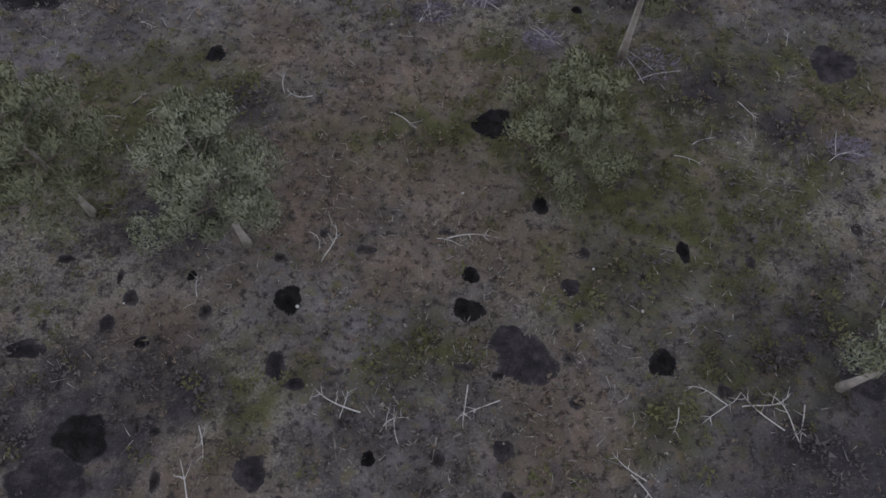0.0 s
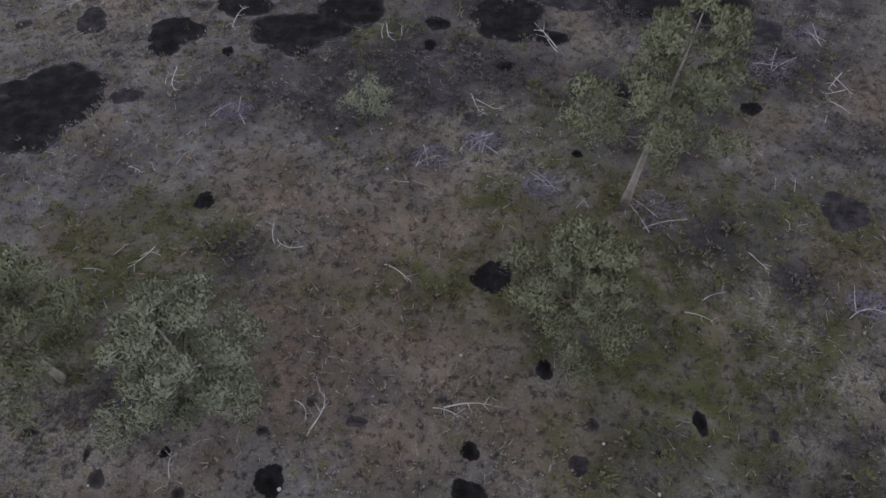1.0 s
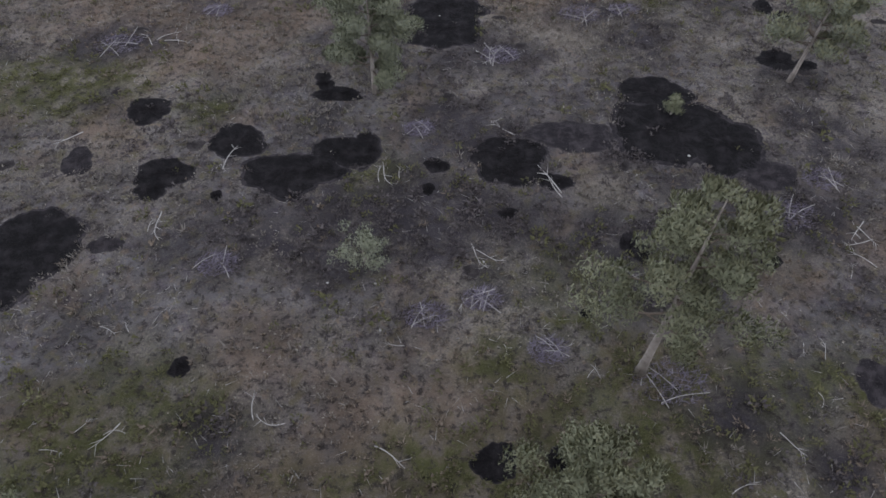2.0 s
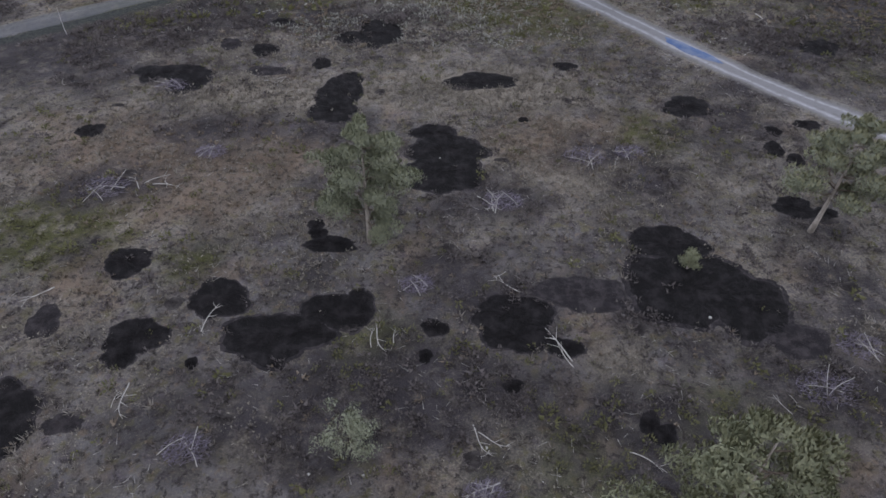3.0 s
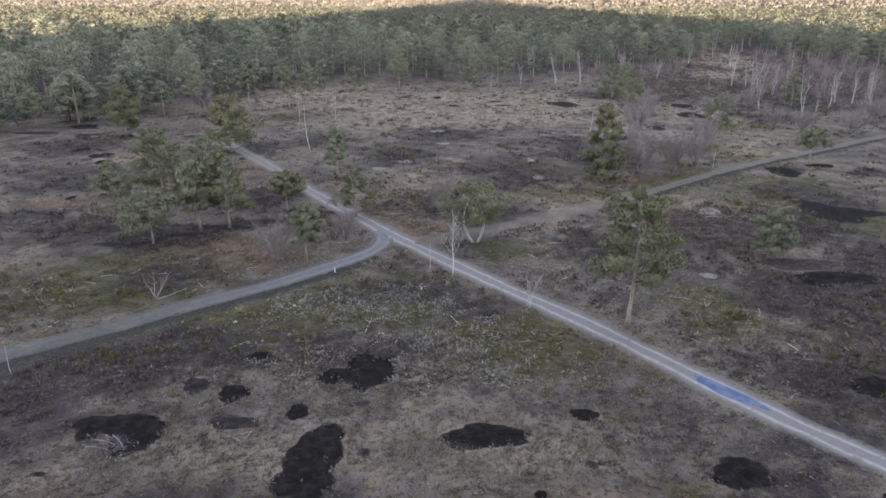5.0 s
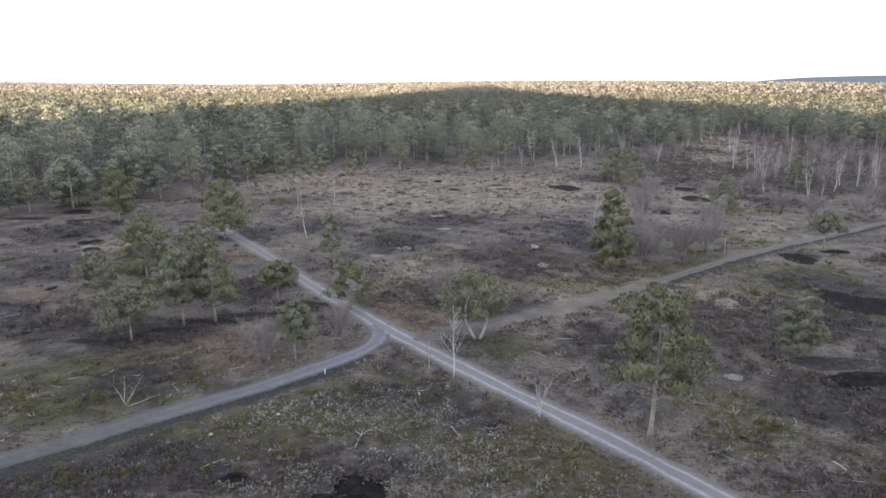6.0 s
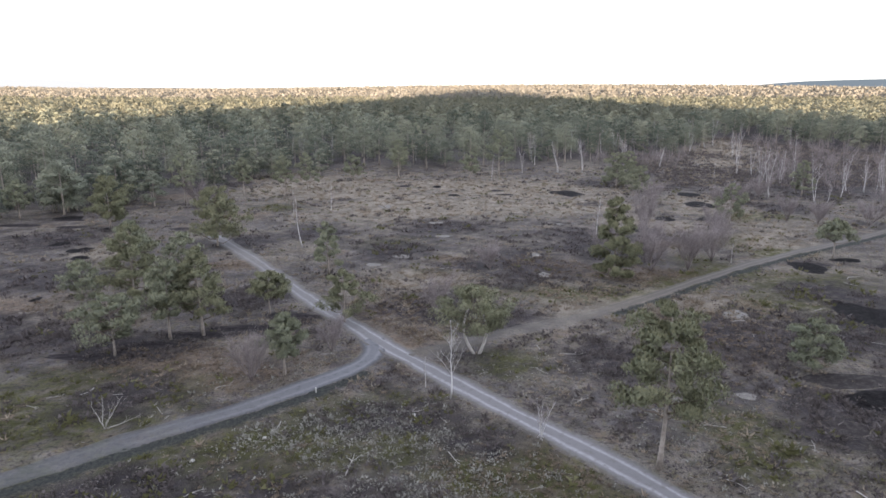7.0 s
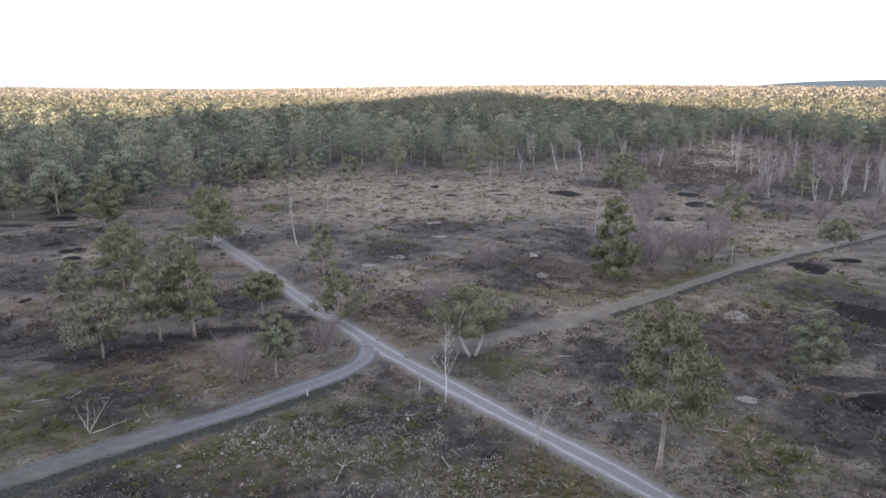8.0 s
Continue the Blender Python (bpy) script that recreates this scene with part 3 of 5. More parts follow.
def patch(name, blobs, material, label, lift, rim=None):
    """One or more rounded, ragged blobs of bare ground that run together, with an uneven crust and a singed rim."""
    g = np.random.default_rng(int(abs(blobs[0][0] * 37 + blobs[0][1] * 91)))
    pieces, outer = [], []
    rings = (0.25, 0.5, 0.75, 0.92, 1.0, 1.14)
    for i, (cx, cy, rx, ry) in enumerate(blobs):
        BARE.append((cx, cy, rx, ry))
        n = 84
        a = np.linspace(0, 2 * np.pi, n, endpoint=False)
        wave = sum(amp * np.sin(k * a + g.uniform(0, 6)) for k, amp in ((2, 0.09), (3, 0.08), (5, 0.05), (8, 0.035), (13, 0.02), (21, 0.012)))
        edge = 1 + wave + g.normal(0, 0.007, n)
        v, t = [(cx, cy, lift + 0.03 + 0.006 * i)], []
        for f in rings:
            z = lift + 0.006 * i + (g.uniform(0.0, 0.05, n) if f < 0.9 else (np.full(n, 0.014) if f < 1 else (np.full(n, 0.006) if f == 1 else np.full(n, -0.012 - lift))))
            e = edge + (g.normal(0, 0.02, n) if f > 1 else 0)
            v += list(zip(cx + rx * f * e * np.cos(a), cy + ry * f * e * np.sin(a), z))
        for k in range(n):
            m = (k + 1) % n
            t.append((0, 1 + k, 1 + m))
            outer.append(0)
            for j in range(len(rings) - 1):
                p, q = 1 + j * n, 1 + (j + 1) * n
                t += [(p + k, q + k, q + m), (p + k, q + m, p + m)]
                worn = 1 if j == len(rings) - 2 else 0
                outer += [worn, worn]
        pieces.append((np.array(v), np.array(t)))
    me = mesh_of(name, *joined(pieces), material)
    me.materials.append(rim or M_GROUND)
    me.polygons.foreach_set("material_index", np.array(outer, np.int32))
    return tagged(new(name, me), label, "bare patch", "burnt patches on the heath", "structure")


def peat(blobs):
    return patch("burnt_patch", blobs, M_PEAT, "black charred patch of bare peat in the heath", 0.006, M_CHAR)


def char(blobs):
    return patch("singed_patch", blobs, M_CHAR, "dark grey singed patch of thin heather", 0.002, M_SINGED)


def thin_heath(blobs):
    return patch("thin_patch", blobs, M_SINGED, "thin dark spot of worn heather", 0.002)


peat([(12.5, 40.0, 2.03, 1.38), (12.8, 36.7, 3.06, 2.61), (15.5, 35.6, 2.14, 2.10)])
peat([(3.6, 34.6, 1.96, 1.32), (3.8, 33.3, 1.50, 1.04), (6.0, 32.6, 0.80, 0.60)])
peat([(-0.2, 33.7, 0.66, 0.53)])
peat([(-0.6, 32.0, 0.34, 0.39)])
peat([(3.4, 30.4, 0.46, 0.36)])
peat([(-11.1, 35.4, 1.57, 1.22), (-8.3, 32.9, 1.89, 1.54), (-6.7, 33.3, 1.50, 1.04)])
peat([(-5.3, 34.6, 1.68, 1.10), (-4.0, 34.8, 0.79, 1.26)])
peat([(-14.5, 32.9, 1.35, 1.16), (-14.8, 31.8, 0.84, 0.72)])
peat([(-16.7, 37.9, 1.27, 1.02)])
peat([(-11.4, 31.4, 0.31, 0.32)])
peat([(-19.8, 28.1, 2.53, 2.16), (-20.5, 26.3, 1.91, 1.92)])
peat([(-7.1, 41.1, 0.45, 0.48)])
peat([(0.0, 46.2, 2.53, 2.20), (0.2, 48.6, 2.27, 1.63), (-0.6, 50.4, 1.58, 0.93)])
peat([(-7.5, 55.7, 1.64, 2.36), (-7.7, 53.2, 1.46, 1.82)])
peat([(-20.3, 58.1, 2.76, 1.18), (-18.9, 56.7, 1.46, 1.46), (-22.0, 57.7, 0.85, 1.00)])
peat([(2.6, 57.3, 2.51, 1.23)])
peat([(17.1, 54.1, 1.59, 1.42)])
peat([(-5.5, 64.9, 1.95, 2.23), (-7.9, 64.1, 0.92, 1.10)])
peat([(-14.3, 61.8, 1.12, 0.94)])
peat([(-9.5, 59.7, 0.74, 0.79)])
peat([(-13.9, 66.9, 0.86, 0.64)])
peat([(-23.6, 50.2, 0.83, 0.86)])
peat([(5.4, 52.2, 0.35, 0.35)])
peat([(9.2, 59.7, 0.95, 0.62)])
peat([(22.2, 51.2, 0.57, 0.54)])
peat([(24.8, 52.0, 0.85, 0.63)])
peat([(21.5, 49.1, 0.59, 0.89)])
peat([(22.5, 47.9, 0.58, 0.67)])
peat([(30.0, 63.3, 1.59, 1.36)])
peat([(20.7, 43.2, 1.19, 0.93)])
peat([(22.3, 42.7, 0.72, 0.51)])
peat([(15.7, 27.5, 0.52, 0.44)])
peat([(9.2, 28.5, 0.49, 0.66), (9.7, 28.0, 0.48, 0.65)])
peat([(-10.8, 21.6, 0.45, 0.44)])
peat([(2.3, 17.7, 0.79, 0.80)])
peat([(4.8, 17.8, 0.51, 0.56)])
peat([(6.6, 24.5, 0.24, 0.23)])
peat([(-6.1, 9.2, 0.56, 0.53)])
peat([(-10.1, 10.2, 0.18, 0.20)])
peat([(1.1, 8.8, 0.60, 0.47)])
peat([(1.2, 10.3, 0.32, 0.35)])
peat([(8.5, 6.7, 0.54, 0.49)])
peat([(10.0, 11.4, 0.26, 0.46)])
peat([(-13.1, 3.8, 0.99, 0.80)])
peat([(-2.6, 3.1, 0.22, 0.29)])
peat([(4.2, 13.5, 0.34, 0.38)])
peat([(-11.6, 7.4, 0.26, 0.23)])
char([(7.3, 36.1, 2.31, 1.25)])
char([(17.2, 33.3, 1.5, 1.2)])
char([(-19.3, 33.7, 0.83, 0.99)])
char([(-16.0, 28.1, 0.79, 0.52)])
peat([(-6.1, 39.5, 1.5, 0.6), (-6.9, 40.4, 0.5, 0.5)])
char([(-17.2, 62.7, 0.91, 0.96)])
char([(-13.4, 58.5, 1.50, 0.77)])
char([(18.5, 21.2, 1.12, 0.96)])
char([(2.6, 7.6, 0.66, 0.57), (3.3, 6.8, 1.04, 0.93)])
char([(-14.0, 2.3, 1.51, 0.86)])
char([(2.3, 3.4, 0.41, 0.36)])
char([(-6.8, 2.6, 0.61, 0.54)])
char([(-16.0, 7.1, 0.70, 0.40)])
char([(-5.5, 5.8, 0.32, 0.26)])
char([(-13.1, 8.2, 0.27, 0.32)])
# dark patch beside the foot of the slanting pine
char([(16.5, 6.3, 1.18, 0.92)])
char([(-6.3, 6.5, 0.39, 0.53)])
char([(5.2, 9.8, 0.41, 0.34)])
peat([(50.2, 103.9, 4.64, 2.14)])
peat([(37.8, 82.7, 3.83, 1.54)])
peat([(48.2, 103.8, 2.85, 4.59)])
peat([(35.1, 81.3, 1.36, 0.77)])
peat([(52.1, 124.6, 2.42, 2.77)])
peat([(28.4, 192.8, 3.56, 4.42)])
peat([(57.7, 191.4, 2.44, 3.47)])
peat([(55.3, 177.2, 3.22, 3.62)])
peat([(51.7, 160.4, 2.64, 2.29)])
peat([(42.5, 160.8, 1.99, 2.31)])
peat([(34.7, 150.2, 3.05, 2.45)])
peat([(-64.3, 137.6, 1.58, 1.60)])
peat([(-59.1, 133.0, 1.60, 1.47), (-58.2, 134.2, 1.08, 1.13)])
peat([(-56.1, 128.5, 1.36, 1.35)])
peat([(-75.3, 159.7, 2.66, 2.30)])
peat([(-62.0, 150.2, 1.65, 1.49)])
peat([(59.9, 128.8, 2.01, 1.34)])
peat([(-50.4, 108.1, 0.55, 0.87)])
peat([(1.0, 189.7, 1.35, 1.71)])
peat([(-3.4, 203.5, 1.17, 2.01)])
thin_heath([(36.0, 86.2, 4.5, 1.5)])
thin_heath([(31.0, 77.7, 1.8, 1.2)])
dots = np.random.default_rng(90)
for _ in range(30):
    y = dots.uniform(0.5, 13)
    thin_heath([(dots.uniform(-1, 1) * (11 + 0.6 * y), y, dots.uniform(0.14, 0.42), dots.uniform(0.14, 0.36))])
for _ in range(26):
    y = dots.uniform(26, 62)
    thin_heath([(dots.uniform(-1, 1) * (6 + 0.6 * y), y, dots.uniform(0.2, 0.7), dots.uniform(0.2, 0.5))])
for cx, cy, rx, ry in ((-12.2, 204.4, 1.8, 1.5), (11.7, 197.0, 1.6, 1.5), (13.2, 190.7, 2.2, 1.2), (-65.2, 140.9, 2.6, 1.0), (-70.1, 151.1, 2.6, 1.2), (-88.8, 177.2, 4.0, 2.0), (-80.9, 152.5, 4.0, 1.4), (-74.6, 158.0, 3.0, 1.2), (-49.0, 150.0, 2.4, 1.0)):
    char([(cx, cy, rx, ry)])
for cx, cy, rx, ry in DITCH:
    char([(cx, cy, rx, ry * 0.7)])


# ---- trees ----
def pine_geo(g, h, w, low, limbs, pads, pad, tips, size, lean=0.0, spread=1.0, thin=0.3, shoot=1.0):
    """Trunk, limbs and needle crown of a Scots pine of height h, crown width w and lowest green at low."""
    k = np.linspace(0, 1, 9)
    sway = g.uniform(0, 2 * np.pi)
    bend = np.sin(k * 2.6 + g.uniform(0, 2)) - np.sin(0)
    bend -= bend[0]
    line = np.stack([np.cos(sway) * 0.018 * h * bend + lean * k * h * 0.1, np.sin(sway) * 0.018 * h * bend, k * h * 0.96 - 0.08], 1)
    r0 = 0.055 + 0.0125 * h
    trunk = tube(line, r0 * (1 - 0.9 * k) * (1 + 0.35 * np.exp(-k * 22)), 8)
    sticks, centres, ways, reach = [], [], [], []
    for i in range(limbs):
        u = (i + g.uniform(0.1, 0.9)) / limbs
        z = low + (h * 0.97 - low) * u
        r = 0.5 * w * min(1.0, (1 - u) ** 0.45 * 1.06) * (0.72 + 0.28 * min(1, 4 * u)) * g.uniform(0.55, 1.2) + 0.15
        a = i * 2.39996 + g.normal(0, 0.3)
        out = np.array([np.cos(a), np.sin(a), 0.0])
        root = np.array([np.interp(z - 0.3 * r, line[:, 2], line[:, 0]), np.interp(z - 0.3 * r, line[:, 2], line[:, 1]), max(0.3, z - 0.3 * r)])
        f = np.linspace(0, 1, 5)[:, None]
        pts = root + out * r * f + np.array([0, 0, 1.0]) * (0.42 * r * f**1.4) + np.array([0, 0, 1.0]) * g.normal(0, 0.04, (5, 1)) * r
        sticks.append(tube(pts, (0.012 + 0.018 * r) * (1 - 0.8 * f[:, 0]) * min(1.0, 0.5 + h / 16), 4))
        for _ in range(pads):
            s = g.uniform(0.42, 1.04) ** 0.8
            c = pts[0] + (pts[-1] - pts[0]) * s + g.normal(0, 0.13, 3) * r * np.array([1, 1, 0.5])
            centres.append(c)
            ways.append(out)
            reach.append(0.16 + 0.13 * r)
    centres.append(np.array([line[-1, 0], line[-1, 1], h * 0.97]))
    ways.append(np.array([0, 0, 1.0]))
    reach.append(0.3)
    centres, ways, reach = np.array(centres), np.array(ways), np.array(reach)
    reach = reach * spread
    hub = ((line[6, 0], line[6, 1], low + 0.12 * (h - low)), (0.5 * w, 0.5 * w, 0.7 * (h - low)))
    crown = shell(g, centres, reach * 1.05, pad, size * 0.95, hub, thin=thin)
    return trunk, sticks, crown, shoots(g, centres, reach * 0.95, tips, size * shoot, hub)


def pine(x, y, h, w, low, label, seed, detail=1.0, needles=None, lean=0.0, group=""):
    g = np.random.default_rng(seed)
    near, middle = y < 60 and h > 3, y < 110
    trunk, limbs, crown, tips = pine_geo(g, h, w, low, int(15 + 8 * detail), int(3.6 * detail) + 1, 170 if near else 76 if middle else 46, int((26 if near else 12) * detail) + 4, 0.165 if near else 0.12 if h < 3 else 0.25 if middle else 0.32, lean, 1.15, 0.17 if near else 0.22 if middle else 0.26, 1.35 if near else 1.15)
    ob = thing("pine_tree", x, y, label, "tree", group)
    part("trunk", trunk, M_BARK, ob, "", True)
    for limb in limbs:
        part("branch", limb, M_LIMB, ob, "", True)
    part("crown", crown, needles or M_NEEDLE, ob)
    part("tip_growth", tips, M_SHOOT_OLIVE if needles else M_SHOOT, ob)
    return ob


def birch(x, y, h, w, seed, stems=1, label="leafless birch with a slender white trunk and fine twigs", thick=1.0, twig=None):
    """A bare birch: white stems, white rising boughs and a haze of twigs."""
    g = np.random.default_rng(seed)
    ob = thing("birch_tree", x, y, label, "tree", "birches")
    base, tip = [], []
    for i in range(stems):
        a = g.uniform(0, 2 * np.pi)
        k = np.linspace(0, 1, 9)
        top = h * (g.uniform(0.75, 1.0) if i else 1.0)
        far = w * g.uniform(0.2, 0.5) if stems > 1 else min(0.12 * w, 0.3)
        line = np.stack([np.cos(a) * far * k**1.3, np.sin(a) * far * k**1.3, top * k - 0.06], 1)
        line += np.cumsum(g.normal(0, 0.010 * h, (9, 3)), 0) * (k[:, None] > 0) * np.array([1, 1, 0.2])
        line[0, :2] = g.normal(0, 0.2, 2) if stems > 1 else 0.0
        part("stem", tube(line, thick * (0.016 + 0.0042 * h) * (1 - 0.8 * k) * (1 + 0.3 * np.exp(-18 * k)), 7), M_BIRCH, ob, "", True)
        for _ in range(3 if h < 4 else int(8 * thick)):
            s = g.uniform(0.3, 0.85)
            root = np.array([np.interp(s, k, line[:, c]) for c in range(3)])
            b, reach = g.uniform(0, 2 * np.pi), (0.14 * w + 0.07 * h) * (1.2 - s) * g.uniform(0.8, 1.4)
            f = np.linspace(0, 1, 5)[:, None]
            bough = root + np.array([np.cos(b), np.sin(b), 0]) * reach * f + np.array([0, 0, 1.0]) * reach * 1.35 * f**0.9 + g.normal(0, 0.03, (5, 3)) * f
            part("bough", tube(bough, (0.007 + 0.0019 * h) * (1 - 0.75 * f[:, 0]), 4), M_BIRCH, ob, "", True)
            r = bough[1:].repeat(6, 0)
            base.append(r)
            tip.append(r + g.normal(0, 0.3, r.shape) * reach * 0.9 + np.array([0, 0, 0.42]) * reach)
    part("twig_spray", spikes(np.concatenate(base), np.concatenate(tip), 0.008 + 0.0007 * h), twig or M_TWIG, ob)
    return ob


def scrub_geo(g, h, w, twigs):
    """A rounded dome of leafless twigs over a few spreading stems."""
    limbs, base, tip = [], [], []
    for i in range(9):
        a = i * 2.39996 + g.normal(0, 0.3)
        k = np.linspace(0, 1, 7)
        far, up = 0.42 * w * g.uniform(0.35, 1.0), h * g.uniform(0.55, 0.85)
        line = np.stack([np.cos(a) * far * k**0.9, np.sin(a) * far * k**0.9, up * k**0.8 - 0.05], 1)
        line += np.cumsum(g.normal(0, 0.03 * h, (7, 3)), 0) * (k[:, None] > 0) * 0.5
        limbs.append(tube(line, (0.02 + 0.007 * h) * (1 - 0.8 * k), 4))
        n = twigs // 18
        root = line[g.integers(2, 7, n)] + g.normal(0, 0.02 * h, (n, 3))
        out = np.array([np.cos(a), np.sin(a), 0]) * far / up
        way = unit(out * 0.8 + np.array([0, 0, 1.0]) + g.normal(0, 0.55, (n, 3))) * g.uniform(0.10, 0.34, (n, 1)) * h
        base += [root, root + way * g.uniform(0.3, 0.9, (n, 1))]
        tip += [root + way, root + way * 0.9 + g.normal(0, 0.085 * h, (n, 3)) + np.array([0, 0, 0.05 * h])]
    base, tip = np.concatenate(base), np.concatenate(tip)
    base[:, 2], tip[:, 2] = np.maximum(base[:, 2], 0.05), np.maximum(tip[:, 2], 0.1)
    return limbs, spikes(base, tip, g.uniform(0.010, 0.017, len(base)))


def scrub(x, y, h, w, seed, label="brown leafless scrub bush with many fine twigs", twig=None):
    g = np.random.default_rng(seed)
    limbs, fine = scrub_geo(g, h, w, int(270 * w))
    ob = thing("bare_bush", x, y, label, "bush", "leafless bushes")
    for limb in limbs:
        part("stem", limb, M_SCRUB, ob, "", True)
    part("twig_spray", fine, twig or M_SCRUB, ob)
    return ob


# the pines that the walk passes over
pine(-8.0, 11.6, 9.0, 5.0, 3.0, "young Scots pine with a grey-green bushy crown", 21, 1.25)
pine(-14.7, 13.0, 8.0, 5.2, 2.8, "olive Scots pine with a short pale trunk", 22, 1.1, M_NEEDLE_OLIVE)
pine(8.5, 21.6, 11.4, 5.6, 4.2, "Scots pine with a bare pale lower trunk", 123, 1.05, M_NEEDLE_OLIVE, 0.0)
pine(5.0, 14.8, 7.0, 5.0, 1.4, "olive-green Scots pine with low branches", 24, 1.1, M_NEEDLE_OLIVE, 0.3)
pine(15.1, 5.8, 8.5, 4.5, 4.2, "Scots pine with a bare slanting trunk", 25, 1.0, M_NEEDLE, 0.8)
pine(-3.5, 27.3, 1.5, 2.6, 0.2, "low young pine seedling growing among the heather", 26, 0.3)
pine(-3.9, 39.7, 7.6, 5.2, 1.7, "bushy green Scots pine beside a charred patch", 27, 1.3)
pine(20.8, 41.1, 7.2, 5.2, 2.6, "Scots pine with a thin leaning trunk", 28, 1.1, M_NEEDLE, 0.9)
pine(13.1, 38.0, 1.2, 0.6, 0.12, "small pine sapling on charred ground", 29, 0.25, M_NEEDLE_OLIVE)
# pines round the crossing of the tracks
pine(14.9, 71.9, 11.7, 7.4, 4.2, "tall Scots pine with a pale straight trunk beside the track", 31, 1.4, M_NEEDLE_OLIVE)
pine(-32.1, 91.0, 6.0, 6.8, 2.4, "flat-topped Scots pine on the bank", 32, 1.0)
pine(-28.4, 95.2, 8.4, 4.8, 2.8, "Scots pine with a pale trunk on the bank", 33, 1.2)
pine(-25.4, 96.4, 9.4, 6.6, 2.4, "broad Scots pine with a pale trunk on the bank", 34, 1.3, M_NEEDLE_OLIVE)
pine(-35.9, 103.7, 10.4, 7.6, 2.0, "dense olive Scots pine behind the bank", 35, 1.4, M_NEEDLE_OLIVE)
pine(-62.5, 150.7, 9.6, 9.2, 1.8, "broad Scots pine standing apart on the heath", 36, 1.4, M_NEEDLE_OLIVE)
pine(-37.7, 136.5, 9.8, 9.4, 1.6, "wide Scots pine at the bend of the track", 37, 1.4, M_NEEDLE_OLIVE)
pine(-20.2, 103.2, 5.0, 5.2, 2.3, "small crooked Scots pine beside the track", 38, 0.9, M_NEEDLE_OLIVE)
pine(-14.4, 86.6, 5.9, 4.2, 2.3, "slim young Scots pine near the crossing", 39, 0.9)
pine(-11.2, 100.6, 6.0, 6.2, 1.0, "bushy young pine at the edge of the track", 40, 0.8, M_NEEDLE_OLIVE)
pine(-16.5, 120.0, 7.3, 3.9, 1.6, "narrow young pine on the open heath", 41, 0.8)
pine(22.5, 118.0, 11.2, 5.6, 0.7, "narrow tall pine beside the grassy track", 42, 1.9, M_NEEDLE_OLIVE)
pine(58.8, 130.4, 5.8, 6.2, 2.9, "small round-topped pine on a thin trunk", 43, 0.8)
pine(33.7, 88.2, 5.0, 5.2, 0.7, "bushy low pine on dark heath", 44, 0.9)
pine(53.5, 156.5, 7.6, 5.8, 1.6, "young pine on the far heath", 45, 0.8)
pine(-44.5, 108.0, 5.0, 5.8, 0.8, "bushy young pine behind the bank", 46, 0.8)
pine(-47.0, 126.0, 6.2, 6.2, 1.5, "green young pine on the heath", 47, 0.8)
pine(-33.5, 112.0, 7.6, 6.5, 2.0, "green pine among the group on the bank", 48, 0.8)

pine(-14.8, 221.0, 10.8, 7.4, 4.2, "Scots pine standing before the forest edge", 141, 0.8)
pine(-38.5, 184.1, 10.0, 5.8, 3.8, "Scots pine standing before the forest edge", 142, 0.8)
pine(5.4, 217.7, 7.8, 6.3, 2.4, "Scots pine standing before the forest edge", 143, 0.8)
pine(42.9, 203.0, 9.0, 9.0, 0.8, "dark bushy pine on the far heath", 144, 1.2)
pine(48.5, 212.0, 8.4, 7.6, 1.0, "dark bushy pine on the far heath", 145, 1.0)
pine(46.0, 192.0, 6.4, 6.0, 0.8, "dark bushy pine on the far heath", 146, 0.7)
pine(-36.0, 198.0, 9.4, 6.6, 2.4, "Scots pine standing before the forest edge", 147, 0.8)
pine(-27.0, 216.0, 6.8, 7.0, 1.6, "bushy pine standing before the forest edge", 148, 0.8)
pine(84.0, 190.0, 8.4, 6.0, 1.4, "young pine among the birches", 149, 0.7)
pine(-59.1, 177.7, 10.7, 7.2, 3.4, "bushy Scots pine before the forest edge", 150, 0.8)
pine(-82.1, 167.0, 9.6, 7.4, 3.0, "tall Scots pine before the forest edge", 151, 0.8)
pine(-49.2, 188.1, 9.0, 5.6, 3.4, "slim Scots pine before the forest edge", 152, 0.8)
pine(14.3, 229.0, 13.2, 11.0, 4.0, "large pale-green pine before the forest edge", 153, 1.0)
pine(-84.4, 158.5, 7.6, 6.6, 2.6, "Scots pine with a pale trunk at the forest edge", 154, 0.8)


def bent_pine(x, y):
    """Two bent, pale trunks from one foot and a low spreading crown."""
    g = np.random.default_rng(51)
    ob = thing("bent_pine", x, y, "bent twin-trunked pine with a low spreading olive crown", "tree")
    _, limbs, crown, tips = pine_geo(g, 6.8, 8.0, 2.6, 30, 5, 70, 12, 0.22, 0.0, 1.15, 0.22)
    k = np.linspace(0, 1, 9)
    for s, top in ((-1, 4.6), (1, 4.9)):
        line = np.stack([s * 0.25 + s * 0.75 * np.sin(k * 3.0) - (0.5 if s < 0 else 0.1) * k, 0.15 * k, top * k - 0.06], 1)
        part("trunk", tube(line, 0.17 * (1 - 0.5 * k), 8), M_BARK_PALE, ob, "", True)
    for limb in limbs:
        part("branch", limb, M_LIMB, ob, "", True)
    part("crown", crown, M_NEEDLE_OLIVE, ob)
    part("tip_growth", tips, M_SHOOT_OLIVE, ob)


bent_pine(3.1, 91.9)

